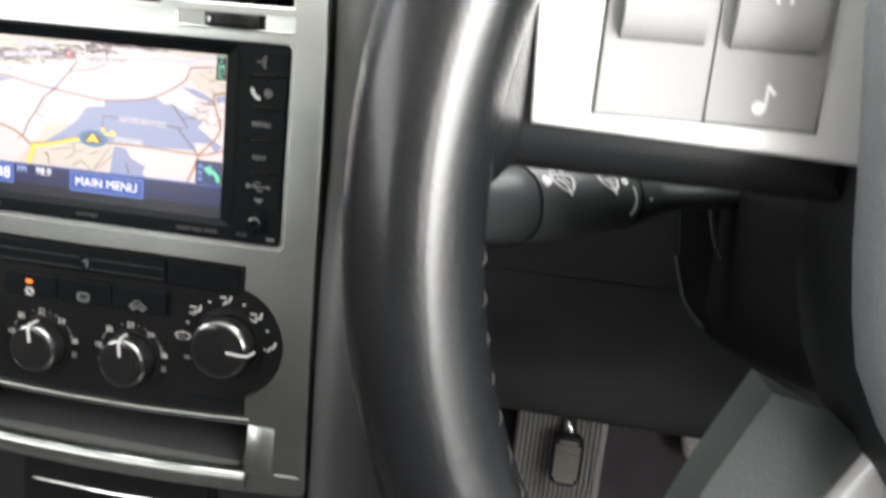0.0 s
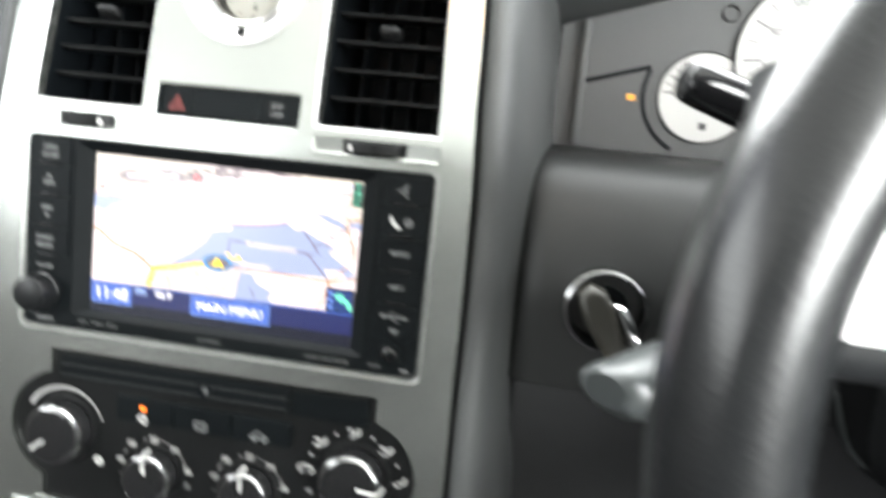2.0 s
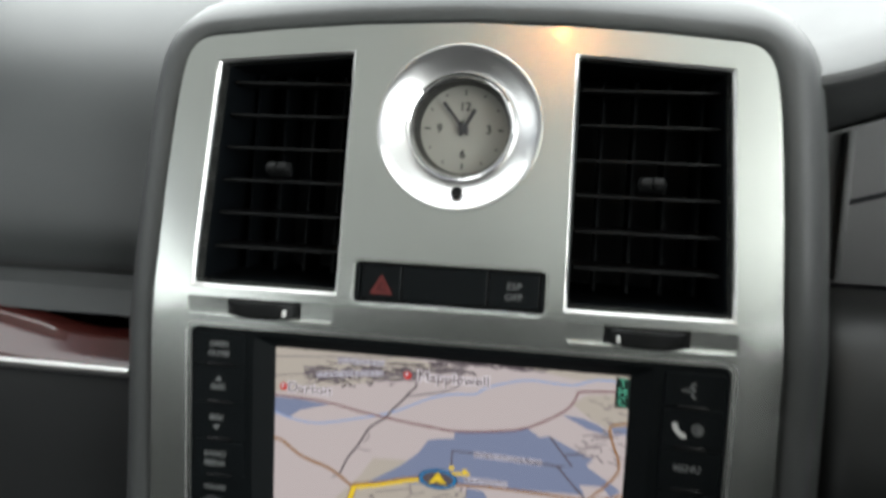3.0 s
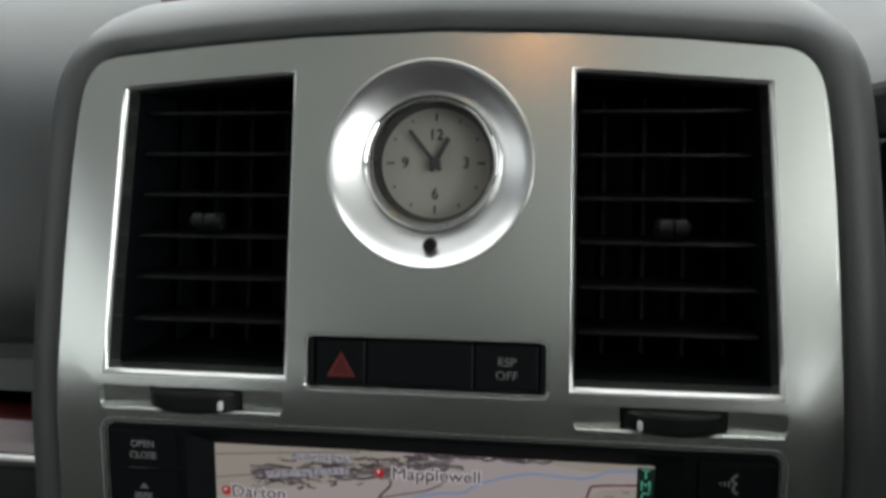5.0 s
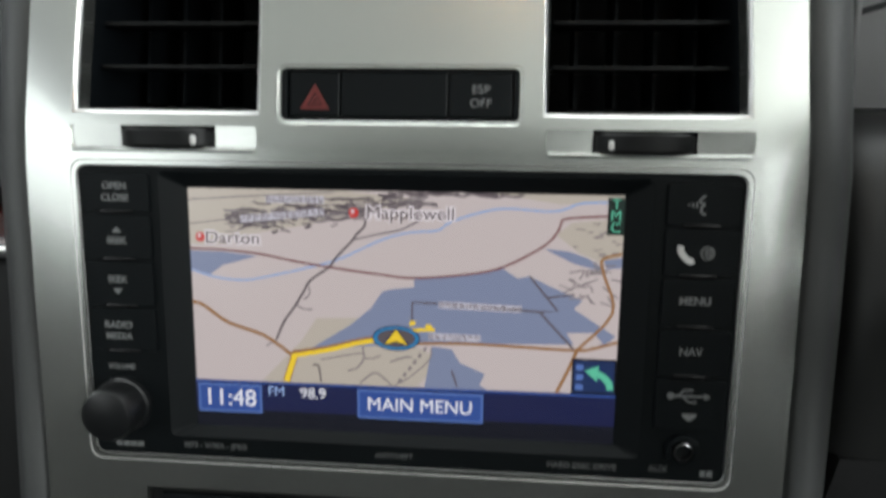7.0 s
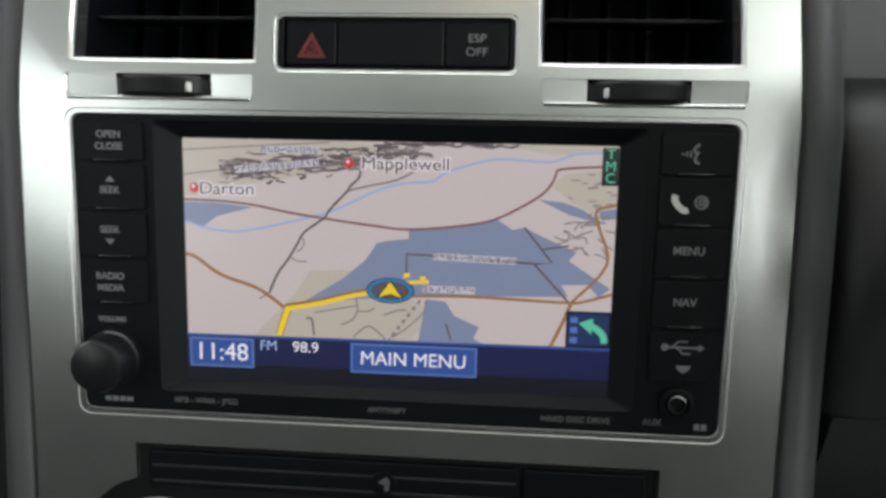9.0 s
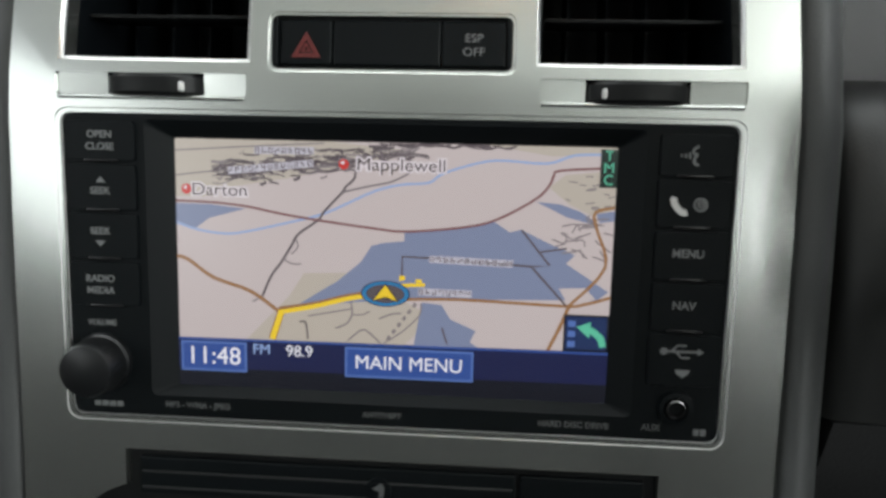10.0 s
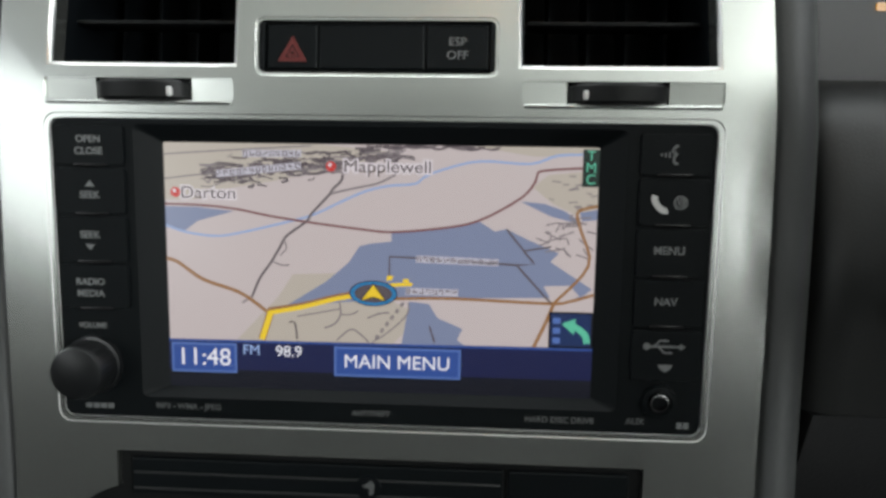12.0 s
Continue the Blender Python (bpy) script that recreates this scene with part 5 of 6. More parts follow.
bow = key_piece([(-0.0062, 0.0150), (0.0010, 0.0172), (0.0066, 0.0120), (0.0074, 0.0020), (0.0070, -0.0120), (0.0046, -0.0200), (-0.0020, -0.0200), (-0.0052, -0.0120), (-0.0076, 0.0020)], -0.0085, 0.0060, 0.0030)
part("grip", bow, KEYGREY, key_thing, sharp=50)
part("shoulder", key_piece([(0.0080, 0.0060), (0.0122, 0.0030), (0.0140, -0.0060), (0.0136, -0.0150), (0.0110, -0.0190), (0.0082, -0.0170)], -0.0075, 0.0050, 0.0018), CHROME, key_thing, "polished metal shoulder")
part("shaft", key_piece(rounded(-0.0030, 0.0100, -0.0040, 0.0040, 0.0010), 0.0040, 0.0172, 0.0006), DARKCHROME, key_thing)
# a flat split ring, seen half from its side
hoop = lathe([(0.0104, -0.0034), (0.0108, 0.0), (0.0104, 0.0034), (0.0092, 0.0034), (0.0089, 0.0), (0.0092, -0.0034), (0.0104, -0.0034)], 0.0, 0.0, 40)
bmesh.ops.rotate(hoop, cent=(0, 0, 0), matrix=Matrix.Rotation(radians(29), 3, "Z") @ Matrix.Rotation(radians(6), 3, "X"), verts=hoop.verts)
bmesh.ops.translate(hoop, vec=(0.1995, -0.0070, -0.0355), verts=hoop.verts)
part("key_ring", hoop, BRASS, key_thing, "worn brass-coloured flat ring", 40)

# ---- steering wheel ----
WC = Vector((0.3940, -0.1705, 0.0065))
wheel = thing("steering_wheel", tuple(WC), "black leather steering wheel with silver spoke plates", "steering wheel")
rimb = bmesh.new()
n, m = 128, 24
rows = []
for i in range(n):
    q = 2 * math.pi * i / n
    row = []
    for j in range(m):
        a = 2 * math.pi * j / m
        r = 0.1850 + 0.0178 * math.cos(a)
        row.append(rimb.verts.new((WC.x + r * math.cos(q), WC.y + 0.0188 * math.sin(a), WC.z + r * math.sin(q))))
    rows.append(row)
for i in range(n):
    for j in range(m):
        rimb.faces.new((rows[i][j], rows[(i + 1) % n][j], rows[(i + 1) % n][(j + 1) % m], rows[i][(j + 1) % m]))
rim = part("rim", rimb, LEATHER, wheel, "black grained leather rim", 80)
for i in range(104):
    q = 2 * math.pi * (i + 0.5) / 104
    if abs(math.cos(q)) > 0.80 and -0.08 < math.sin(q) < 0.52:
        continue
    pts = []
    for u in (-1.0, -0.5, 0.0, 0.5, 1.0):
        a, da = radians(190), 0.05 * u
        r = 0.1850 + (0.0178 + 0.0006 * (1 - u * u)) * math.cos(a + da)
        pts.append((WC.x + r * math.cos(q + 0.011 * u), WC.y + (0.0188 + 0.0006 * (1 - u * u)) * math.sin(a + da), WC.z + r * math.sin(q + 0.011 * u)))
    part("stitch", tube(pts, [0.0002, 0.0004, 0.00048, 0.0004, 0.0002], 6), THREAD, rim)

PAD = [(0.3140, 0.072), (0.3140, 0.040), (0.3146, 0.010), (0.3170, -0.014), (0.3218, -0.032), (0.3310, -0.050), (0.3430, -0.066), (0.3600, -0.078), (0.394, -0.084)]
PADTOP = [(0.3150, 0.088), (0.3200, 0.098), (0.335, 0.104), (0.394, 0.107)]
COVER = mm((394, -75), (365, -71), (345, -62), (330.5, -48), (321.4, -35.4), (314.4, -22.3), (311.2, -10), (308.6, 4), (306.4, 20), (303.6, 39), (301.4, 55), (300, 72), (302.5, 86), (311, 98), (335, 104), (394, 107))
COVER = COVER + [(2 * WC.x - x, z) for x, z in reversed(COVER[1:-1])]
half = [(x, z) for x, z in reversed(PAD)] + PADTOP
outline = half + [(2 * WC.x - x, z) for x, z in reversed(half[1:-1])]
for s in (-1, 1):
    wedge = bmesh.new()
    rows = []
    for i in range(17):
        z = -0.006 + 0.082 * i / 16
        xr = WC.x - math.sqrt(0.1785 ** 2 - (z - WC.z) ** 2)
        k = min(1.0, max(0.0, (z + 0.006) / 0.024))
        xe = xr + (max(xr + 0.001, 0.2318) - xr) * k * k * (3 - 2 * k)
        crease = 0.0006 * math.sin(31 * i) * math.sin(math.pi * i / 16)
        line = ((0.0, -0.160), (0.0, -0.1852), (0.30, -0.1826 + crease), (0.62, -0.1738 - crease), (0.90, -0.1630), (1.0, -0.1575), (1.0, -0.145))
        rows.append([wedge.verts.new((WC.x + s * (WC.x - (xr + (xe - xr) * u)) * -1, y, z)) for u, y in line])
    for a, b in zip(rows, rows[1:]):
        for j in range(len(a) - 1):
            wedge.faces.new((a[j], a[j + 1], b[j + 1], b[j]))
    part("leather_joint", wedge, LEATHER, rim, sharp=70)
hub = part("hub_body", slab(outline, -0.1735, -0.120, 0.003, 2), HUB, wheel, "black plastic wheel hub", 60)
part("hub_pad", slab(COVER, -0.190, -0.1735, 0.0145, 8), PADSKIN, hub, "grained grey-black airbag cover", 60)


def spokes(s):
    def mx(pts):
        return [(WC.x + s * (x - WC.x), z) for x, z in pts]

    body = slab(mx([(0.216, 0.0125), (0.316, 0.0120), (0.316, 0.092), (0.216, 0.092)]), -0.1515, -0.112, 0.0115, 5)
    up = part("upper_spoke", body, HUB, wheel)
    shield = part("spoke_plate", slab(mx([(0.2338, 0.0246), (0.3150, 0.0222), (0.3125, 0.040), (0.3095, 0.083), (0.2345, 0.083), (0.2315, 0.060)]), -0.1545, -0.146, 0.0016, 3), PLATE, up, "bright silver spoke plate")
    part("key_bed", slab(mx([(0.2488, 0.0284), (0.3026, 0.0288), (0.3016, 0.0668), (0.2488, 0.0668)]), -0.1549, -0.1540), RADIO, shield)
    for x0, x1, foot in ((0.2493, 0.2755, 0.0286), (0.2759, 0.3020, 0.0290)):
        a, b = sorted((WC.x + s * (x0 - WC.x), WC.x + s * (x1 - WC.x)))
        part("button", slab(rounded(a, b, foot, 0.0668, 0.0004), -0.1558, -0.1535, 0.0003), BUTTON, shield, sharp=8)
    keys = (("button", 0.2493, 0.2755, 0.0286, 0.0465), ("button", 0.2759, 0.3020, 0.0290, 0.0465), ("rocker", 0.2532, 0.2730, 0.0468, 0.0660), ("rocker", 0.2790, 0.2988, 0.0466, 0.0660))
    for name, x0, x1, z0, z1 in keys:
        a, b = sorted((WC.x + s * (x0 - WC.x), WC.x + s * (x1 - WC.x)))
        depth = -0.1558 if name == "button" else -0.1592
        k = shield
        if name == "rocker":
            scoop = [(-0.1550, z1), (-0.1580, z1), (-0.1594, z0 + 0.0125), (-0.1596, z0 + 0.0090), (-0.1594, z0 + 0.0060), (-0.1587, z0 + 0.0034), (-0.1577, z0 + 0.0016), (-0.1566, z0 + 0.0005), (-0.1554, z0)]
            k = part("rocker", prism_x(scoop, a, b), BUTTON, shield, sharp=40)
        cx, cz = (a + b) / 2, (z0 + z1) / 2 - (0.002 if name == "button" else -0.002)
        if s < 0:
            continue
        if x0 < 0.26:
            tip = -1 if name == "button" else 1
            part("arrow", flat([(cx - 0.0022, cz + 0.0014 * tip * -1), (cx + 0.0022, cz + 0.0014 * tip * -1), (cx, cz + 0.0030 * tip)], depth - 0.0003), KEYPRINT, k)
        elif name == "button":
            part("note_sign", joined([flat(disc(cx - 0.0008, cz - 0.0022, 0.0016, 14), depth - 0.0003), ribbon([(cx + 0.0006, cz - 0.0022), (cx + 0.0006, cz + 0.0034)], 0.0007, depth - 0.0003), ribbon([(cx + 0.0006, cz + 0.0032), (cx + 0.0024, cz + 0.0012)], 0.0010, depth - 0.0003)]), KEYPRINT, k)
        else:
            part("knob_sign", border(disc(cx, cz, 0.0020, 18), disc(cx, cz, 0.0013, 18), depth - 0.0003, depth), KEYPRINT, k)
    left = smooth_curve([(0.3060, -0.0392), (0.2933, -0.0689), (0.2826, -0.0999), (0.2712, -0.1330), (0.2640, -0.1540)], 4)
    middle = smooth_curve([(0.3200, -0.0412), (0.3154, -0.0588), (0.3040, -0.0873), (0.2905, -0.1200), (0.2780, -0.1540)], 4)
    right = smooth_curve([(0.3346, -0.0521), (0.3242, -0.0729), (0.3109, -0.1002), (0.2980, -0.1275), (0.2880, -0.1540)], 4)
    loft = bmesh.new()
    rows = []
    for a, b, c in zip(left, middle, right):
        row = [(a, -0.130), (a, -0.1488), (a * 0.97 + b * 0.03, -0.1498), (a * 0.5 + b * 0.5, -0.1508), (b, -0.1506), (b * 0.6 + c * 0.4, -0.1494), (b * 0.2 + c * 0.8, -0.1470), (c, -0.1440), (c, -0.130)]
        rows.append([loft.verts.new((WC.x + s * (p.x - WC.x), y, p.y)) for p, y in row])
    for ra, rb in zip(rows, rows[1:]):
        for k in range(len(ra) - 1):
            loft.faces.new((ra[k], ra[k + 1], rb[k + 1], rb[k]))
    loft.faces.new(rows[0])
    loft.faces.new(rows[-1])
    low = part("lower_spoke", loft, SPOKE, wheel, "grey-green moulded lower spoke", 40)
    part("spoke_plate", slab(mx([(0.3350, -0.0525), (0.3246, -0.0733), (0.3113, -0.1006), (0.2984, -0.1279), (0.2890, -0.1530), (0.3000, -0.162), (0.3560, -0.164), (0.3560, -0.076), (0.3420, -0.064)]), -0.1495, -0.136, 0.0020, 3), PLATE, low, "bright silver lower spoke plate")


spokes(1)
spokes(-1)

# ---- steering column and wiper stalk ----
column = thing("steering_column_cover", (0.394, -0.03, -0.07), "black plastic steering column cover behind the wheel", "column cover")
cov = bmesh.new()
rows = []
for y, w, z0, z1 in ((-0.118, 0.058, -0.055, 0.058), (-0.060, 0.066, -0.066, 0.062), (0.0, 0.070, -0.076, 0.064), (0.060, 0.074, -0.082, 0.066)):
    rows.append([cov.verts.new((x, y, z)) for x, z in rounded(0.394 - w, 0.394 + w, z0, z1, 0.028, 6)])
for a, b in zip(rows, rows[1:]):
    k = len(a)
    for i in range(k):
        cov.faces.new((a[i], a[(i + 1) % k], b[(i + 1) % k], b[i]))
cov.faces.new(rows[0])
part("shell", cov, BLACK, column, sharp=50)
half = [(0.3015, 0.060), (0.3025, -0.003), (0.3060, -0.0285), (0.3122, -0.050), (0.3158, -0.0563), (0.3232, -0.0643), (0.3390, -0.0712)]
outline = half + [(2 * 0.394 - x, z) for x, z in reversed(half)]
part("surround", slab(outline, 0.0135, 0.030, 0.0015), BLACK, column)
# lighter tubes along the surround's edges imitate the arcs of light there
part("surround_glint", tube(smooth_curve([(0.3055, 0.0125, -0.030), (0.3115, 0.0125, -0.048), (0.3160, 0.0125, -0.0562), (0.3236, 0.0125, -0.0640)], 4), 0.0009, 8), STALK, column)
part("surround_glint", tube(smooth_curve([(0.3150, 0.002, -0.003), (0.3205, 0.002, -0.0215), (0.3310, 0.002, -0.0372)], 4), 0.0008, 8), STALK, column)

stalk = thing("wiper_stalk", (0.27, -0.035, 0.0), "black wiper stalk with white wiper signs", "stalk")


def along(x, dz=0.0):
    """A point on the stalk's axis."""
    return (x, -0.024 - (0.280 - x) * 0.90 if x < 0.280 else -0.024 + (x - 0.280) * 0.45, 0.0002 + dz - (0.30 - x) * 0.085)


part("arm", tube([along(0.345), along(0.320), along(0.296), along(0.286)], [0.0056, 0.0054, 0.0056, 0.0078], 20), STALK, stalk)
sleeve = part("sleeve", tube([along(0.2858), along(0.2840), along(0.2740), along(0.2500), along(0.2310), along(0.2300)], [0.0076, 0.0092, 0.0120, 0.0148, 0.0152, 0.0147], 28), STALK, stalk)
tip = tube([along(x) for x in (0.2294, 0.2285, 0.2220, 0.2140, 0.2070, 0.2000, 0.1950, 0.1905, 0.1885, 0.1874)], [0.0138, 0.0146, 0.0145, 0.0144, 0.0143, 0.0142, 0.0140, 0.0134, 0.0122, 0.0090], 48)
for v in tip.verts:
    u = min(1.0, max(0.0, (0.2290 - v.co.x) / 0.040))
    axis = along(v.co.x)
    v.co.z = axis[2] + (v.co.z - axis[2]) * (1.0 - 0.40 * u * u)
    # the thumb scoop in the face towards the driver
    deep = max(0.0, 1.0 - ((v.co.x - 0.2075) / 0.0150) ** 2 - ((v.co.z - axis[2] - 0.0005) / 0.0085) ** 2)
    if v.co.y < axis[1]:
        v.co += Vector((0.74, 0.67, 0.0)) * 0.0042 * deep ** 0.6
part("tip", tip, STALK, stalk, sharp=60)


def on_sleeve(x, up_deg):
    """A point on the sleeve's face, up_deg above its side towards the driver."""
    c = Vector(along(x))
    r = 0.0152
    for (xa, ra), (xb, rb) in zip(((0.2858, 0.0076), (0.2840, 0.0092), (0.2740, 0.0120), (0.2500, 0.0148)), ((0.2840, 0.0092), (0.2740, 0.0120), (0.2500, 0.0148), (0.2310, 0.0152))):
        if xb <= x <= xa:
            r = ra + (rb - ra) * (xa - x) / (xa - xb)
    way = (Vector(along(x - 0.004)) - Vector(along(x + 0.004))).normalized()
    out = Vector((-0.62, -0.78, 0)).normalized()
    out = (out - way * out.dot(way)).normalized()
    side = way.cross(Vector((0, 0, 1))).normalized()
    if side.y > 0:
        side = -side
    return c + (r + 0.0002) * (math.cos(radians(up_deg)) * side + math.sin(radians(up_deg)) * Vector((0, 0, 1)))


def sign_line(pts, w=0.0005):
    return part("sign", tube([tuple(on_sleeve(p.x, 100 * p.y)) for p in smooth_curve([(x, a / 100) for x, a in pts], 3)], w, 6), KEYPRINT, sleeve)


for x0 in (0.2378, 0.2562):
    sign_line([(x0 - 0.0036, 54), (x0 + 0.0030, 50), (x0 + 0.0038, 38), (x0 + 0.0020, 24), (x0 - 0.0008, 30), (x0 - 0.0030, 40), (x0 - 0.0036, 54)], 0.00042)
    sign_line([(x0 - 0.0018, 46), (x0 + 0.0006, 36), (x0 + 0.0022, 18)], 0.0005)
    sign_line([(x0 + 0.0002, 47), (x0 + 0.0024, 36)], 0.0004)
    sign_line([(x0 - 0.0026, 64), (x0 - 0.0008, 62)], 0.0005)
    sign_line([(x0 + 0.0006, 61), (x0 + 0.0022, 59)], 0.0005)
sign_line([(0.2312, 48), (0.2330, 42), (0.2314, 36), (0.2312, 48)], 0.0009)
sign_line([(0.2626, 42), (0.2636, 48), (0.2648, 42), (0.2636, 36), (0.2626, 42)], 0.0004)
sign_line([(0.2432, 78), (0.2448, 76)], 0.0009)
sign_line([(0.2468, 78), (0.2486, 75)], 0.0009)
sign_line([(0.2668, 32), (0.2678, 12), (0.2676, -8), (0.2664, -22)], 0.00036)
sign_line([(0.2748, 6), (0.2754, 6)], 0.0007)
part("seam", tube([along(0.2716), along(0.2710)], [0.01262, 0.01282], 28), VENTBLACK, sleeve)

lever = thing("cruise_lever", (0.26, -0.06, 0.075), "short black cruise control lever on the steering column", "lever")
part("lever_arm", tube(smooth_curve([(0.335, -0.035, 0.048), (0.300, -0.050, 0.060), (0.262, -0.064, 0.074)], 4), 0.0052, 16), BLACK, lever)
part("lever_tip", tube(smooth_curve([(0.263, -0.0635, 0.0738), (0.245, -0.070, 0.080), (0.222, -0.078, 0.0875), (0.205, -0.083, 0.0925), (0.2015, -0.084, 0.0935)], 3), [0.0056, 0.0066, 0.0074, 0.0078, 0.0080, 0.0080, 0.0080, 0.0079, 0.0078, 0.0074, 0.0068, 0.0055, 0.0030], 18), GLOSSBLACK, lever)
part("sign", tube([(0.232, -0.0818, 0.0880), (0.222, -0.0852, 0.0915)], 0.0009, 6), WHITE, lever)

# ---- footwell ----
footwell = tagged(new("footwell_wall", None), "black carpeted footwell wall under the dashboard", "footwell", kind="structure")
footwell.matrix_world = STACK @ Matrix.Translation((0.4, 0.6, -0.4))
BASES[footwell.name] = Vector((0.4, 0.6, -0.4))
part("carpet", prism_x([(0.64, 0.05), (0.60, -0.20), (0.52, -0.40), (0.36, -0.52), (0.10, -0.62), (0.10, -0.66), (0.70, -0.66), (0.72, 0.05)], -0.76, 0.76), CARPET, footwell)
tunnel = thing("console_side", (0.13, 0.2, -0.5), "dark grey plastic side panel of the centre console", "console panel")
part("side_panel", prism_x([(0.004, -0.185), (-0.004, -0.34), (-0.18, -0.40), (-0.60, -0.48), (-0.60, -0.70), (0.56, -0.62), (0.56, -0.06), (0.16, -0.06), (0.012, -0.06)], 0.1300, 0.1420, 0.003), SOFT, tunnel)
part("edge_moulding", tube(smooth_curve([(0.1440, 0.320, -0.320), (0.1440, 0.256, -0.306), (0.1440, 0.185, -0.294), (0.1440, 0.100, -0.277), (0.1440, 0.030, -0.260)], 4), 0.0062, 10), STALK, tunnel)

rest = thing("foot_rest", (0.285, 0.47, -0.42), "ribbed brushed metal foot rest in the footwell", "foot rest")
back = slab(rounded(0.2370, 0.3400, -0.4200, -0.2400, 0.004), 0.452, 0.470, 0.003)
part("base", back, RUBBER, rest)
for i in range(17):
    x = 0.2405 + 0.0056 * i
    part("rib", box(x, x + 0.0030, 0.446, 0.454, -0.4150, -0.2450, 0.0012, 2), STEEL, rest)
part("side_edge", box(0.3340, 0.3420, 0.444, 0.470, -0.4220, -0.2400, 0.002), STEEL, rest)
brake = thing("parking_brake_pedal", (0.297, 0.415, -0.365), "oval parking brake pedal with a ribbed rubber pad", "pedal")
part("pad", slab(rounded(0.2800, 0.3160, -0.3680, -0.3080, 0.013, 6), 0.408, 0.424, 0.004, 3), LOWER, brake)
for i in range(10):
    z = -0.3625 + 0.0051 * i
    inset = 0.0035 if i in (0, 9) else 0.0
    part("rib", box(0.2840 + inset, 0.3122 - inset, 0.4050, 0.4100, z, z + 0.0042, 0.0014, 2), RUBBER, brake)
part("arm", tube(smooth_curve([(0.2960, 0.425, -0.316), (0.2980, 0.428, -0.300), (0.2930, 0.440, -0.280), (0.2800, 0.455, -0.250), (0.2720, 0.470, -0.220)], 4), 0.0062, 12, 0.6), CHROME, brake)
pedal = thing("brake_pedal", (0.472, 0.49, -0.345), "pale metal brake pedal with small rubber studs", "pedal")
part("pad", slab([(0.4320, -0.3020), (0.5110, -0.3005), (0.5140, -0.3030), (0.5150, -0.3300), (0.5100, -0.3360), (0.4860, -0.3440), (0.4440, -0.3455), (0.4400, -0.3420), (0.4300, -0.3050)], 0.4850, 0.4970, 0.0022), PALE, pedal)
part("side_plate", slab([(0.4325, -0.3045), (0.4490, -0.3040), (0.4530, -0.3415), (0.4425, -0.3425)], 0.4828, 0.4860, 0.0012), PALE, pedal)
part("rubber_cover", slab([(0.4570, -0.3290), (0.4640, -0.3285), (0.4840, -0.3400), (0.4790, -0.3425), (0.4560, -0.3425)], 0.4832, 0.4860, 0.0010), RUBBER, pedal)
for x, z in ((0.4450, -0.3280), (0.4464, -0.3370), (0.4650, -0.3350), (0.4740, -0.3390)):
    part("rubber_stud", lathe([(0.0026, 0.4840), (0.0024, 0.4814), (0.0, 0.4810)], x, z, 12), STEEL, pedal)
part("arm", tube([(0.476, 0.496, -0.320), (0.478, 0.510, -0.26), (0.482, 0.540, -0.14)], 0.009, 10), BLACK, pedal)


# ---- cabin shell ----
def shell(name, corners, thick, material, label, category):
    """A wall of the cabin through four corners in the car's own frame."""
    bm = bmesh.new()
    f = bm.faces.new([bm.verts.new(c) for c in corners])
    f.normal_update()
    nrm = f.normal.copy()
    out = bmesh.ops.extrude_face_region(bm, geom=[f])
    bmesh.ops.translate(bm, verts=[g for g in out["geom"] if isinstance(g, bmesh.types.BMVert)], vec=nrm * thick)
    ob = new(name, finish(name, bm, material))
    return tagged(ob, label, category, kind="structure")


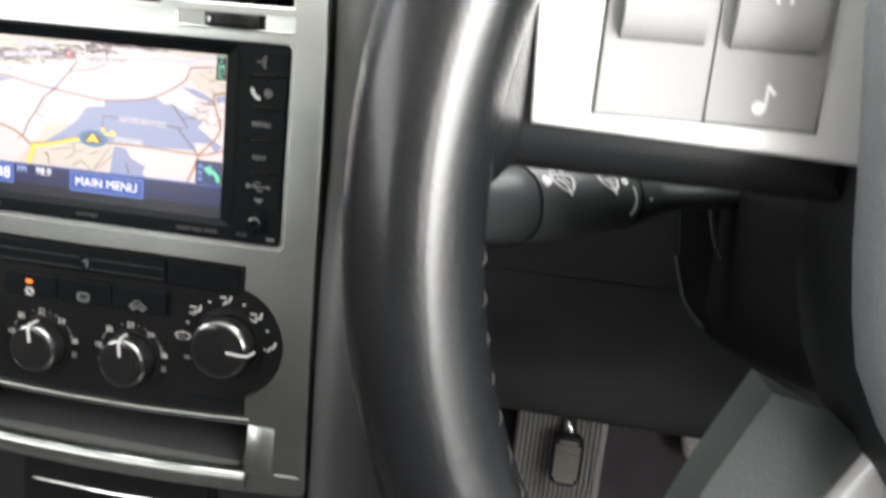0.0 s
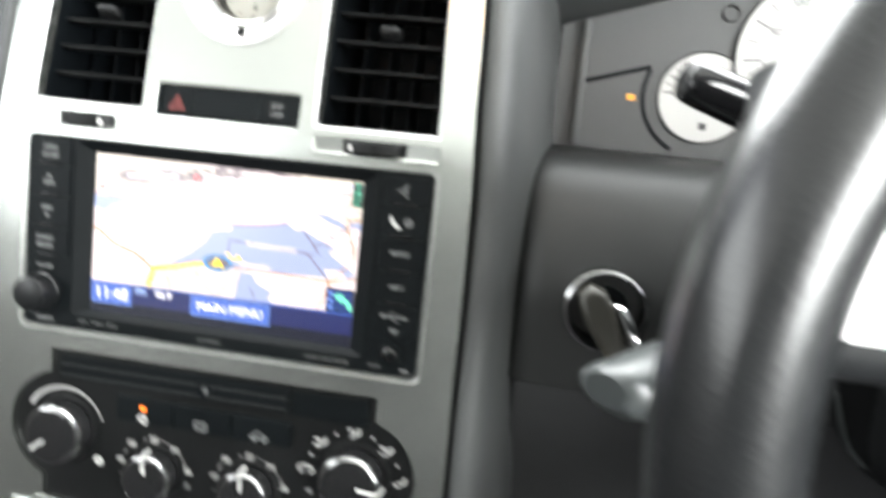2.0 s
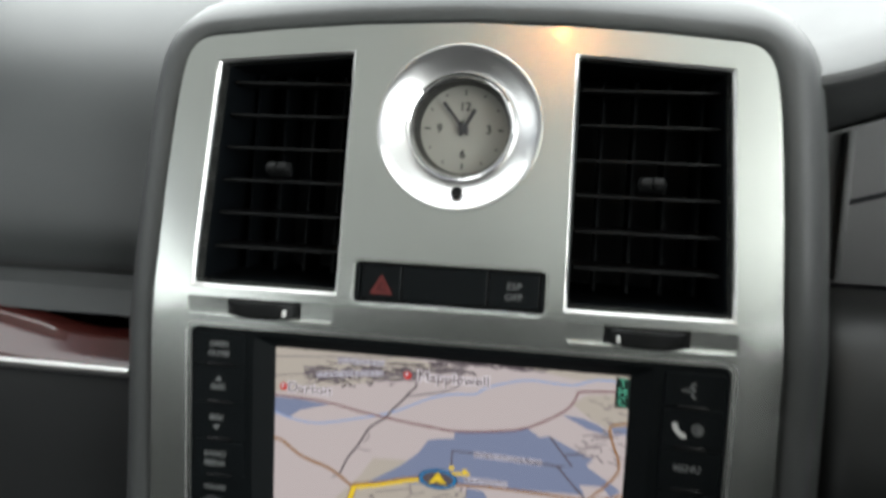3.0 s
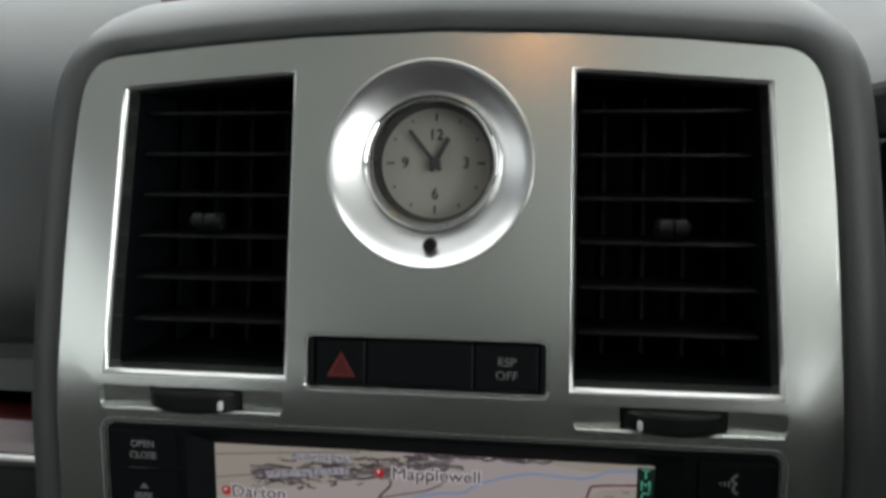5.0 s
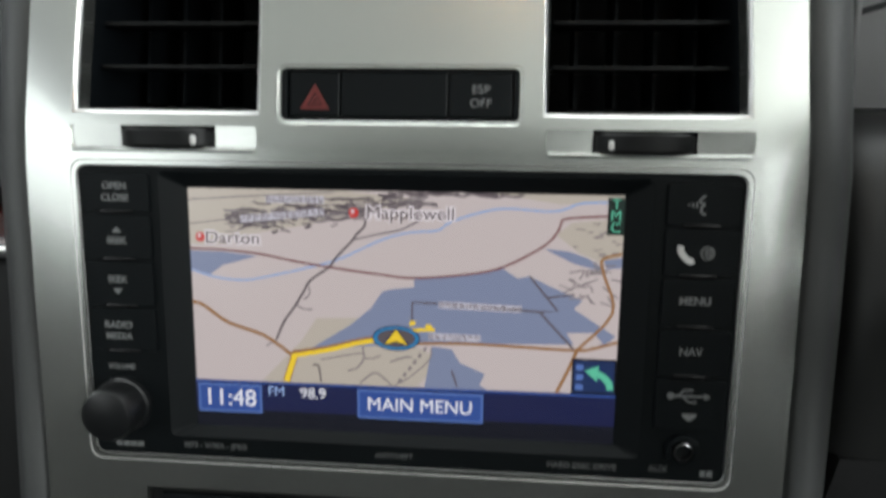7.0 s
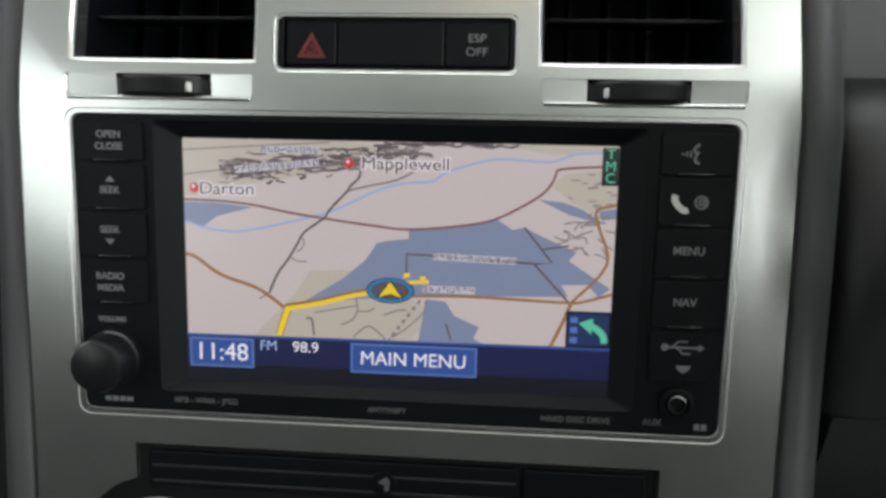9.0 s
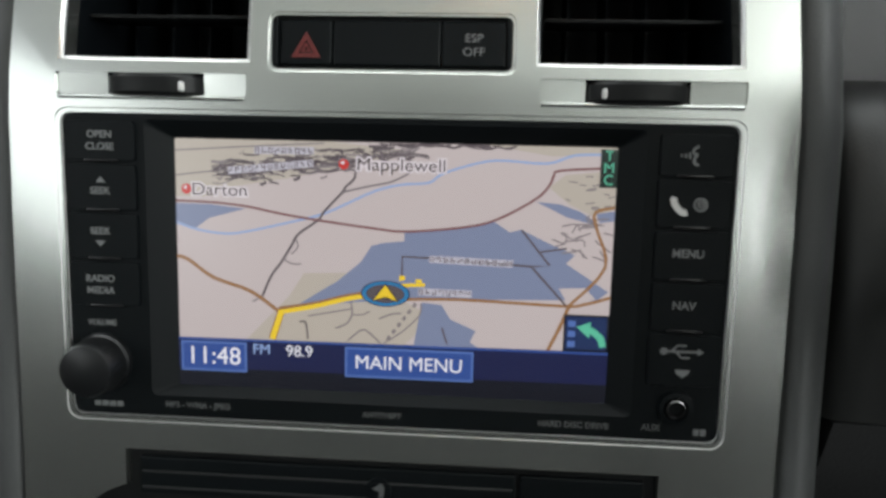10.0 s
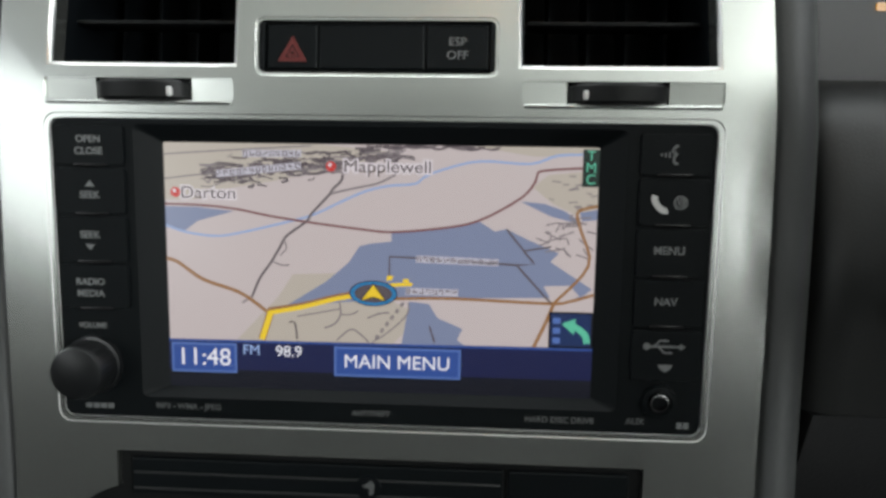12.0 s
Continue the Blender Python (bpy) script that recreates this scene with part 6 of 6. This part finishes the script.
roof = bmesh.new()
loops = [[roof.verts.new((x, y, z)) for x, y in ((-0.78, -1.75), (0.78, -1.75), (0.78, 0.02), (-0.78, 0.02))] for z in (1.27, 1.30)]
for i in range(4):
    roof.faces.new((loops[0][i], loops[0][(i + 1) % 4], loops[1][(i + 1) % 4], loops[1][i]))
for loop in loops:
    roof.faces.new(loop)
tagged(new("ceiling", finish("ceiling", roof, CLOTH)), "light grey cloth headliner", "ceiling", kind="structure")
console = tagged(new("roof_console", None), "grey roof console with a small amber lamp", "roof console")
console.matrix_world = Matrix.Translation((0.0, -0.30, 1.27))
for name, outline, z0, z1, material in (("housing", rounded(-0.09, 0.09, -0.378, -0.218, 0.02), 1.252, 1.2695, CLOTH), ("lens", rounded(0.024, 0.048, -0.320, -0.300, 0.004), 1.2485, 1.253, LED)):
    bm = bmesh.new()
    f = bm.faces.new([bm.verts.new((x, y, z0)) for x, y in outline])
    out = bmesh.ops.extrude_face_region(bm, geom=[f])
    bmesh.ops.translate(bm, verts=[g for g in out["geom"] if isinstance(g, bmesh.types.BMVert)], vec=(0, 0, z1 - z0))
    piece = new(name, finish(name, bm, material))
    piece.parent = console
    piece.matrix_parent_inverse = console.matrix_world.inverted()
shell("floor", [(-0.80, 0.75, -0.02), (0.80, 0.75, -0.02), (0.80, -2.0, -0.02), (-0.80, -2.0, -0.02)], -0.02, CARPET, "black carpeted car floor", "floor")
for s, n in ((-1, "wall_left"), (1, "wall_right")):
    for front, back in (((0.80, -2.0),)):
        shell(n, [(s * 0.80, front, 0.0), (s * 0.80, back, 0.0), (s * 0.80, back, 0.84), (s * 0.80, front, 0.84)], 0.02 * s, DOORSKIN, "dark grey vinyl door panel", "door panel")
    shell("pillar_front", [(s * 0.79, 0.10, 1.26), (s * 0.79, 0.0, 1.27), (s * 0.79, 0.62, 0.84), (s * 0.79, 0.76, 0.84)], 0.03 * s, CLOTH, "grey windscreen pillar", "pillar")
    shell("pillar_rear", [(s * 0.79, -1.10, 1.28), (s * 0.79, -1.24, 1.28), (s * 0.79, -1.24, 0.84), (s * 0.79, -1.10, 0.84)], 0.03 * s, CLOTH, "grey door pillar", "pillar")
# unseen wall up to the roof, added to keep rear light off the bezel
shell("wall_rear", [(-0.80, -1.95, 0.0), (0.80, -1.95, 0.0), (0.80, -1.75, 1.29), (-0.80, -1.75, 1.29)], 0.02, REARDARK, "unseen dark wall closing the back of the cabin", "seat back")
shell("wall_front", [(-0.80, 0.78, 0.0), (0.80, 0.78, 0.0), (0.80, 0.78, 0.86), (-0.80, 0.78, 0.86)], -0.02, LOWER, "dark bulkhead under the windscreen", "bulkhead")
shell("ground", [(-400, -400, -0.30), (400, -400, -0.30), (400, 400, -0.30), (-400, 400, -0.30)], -0.1, TARMAC, "grey tarmac ground", "ground")
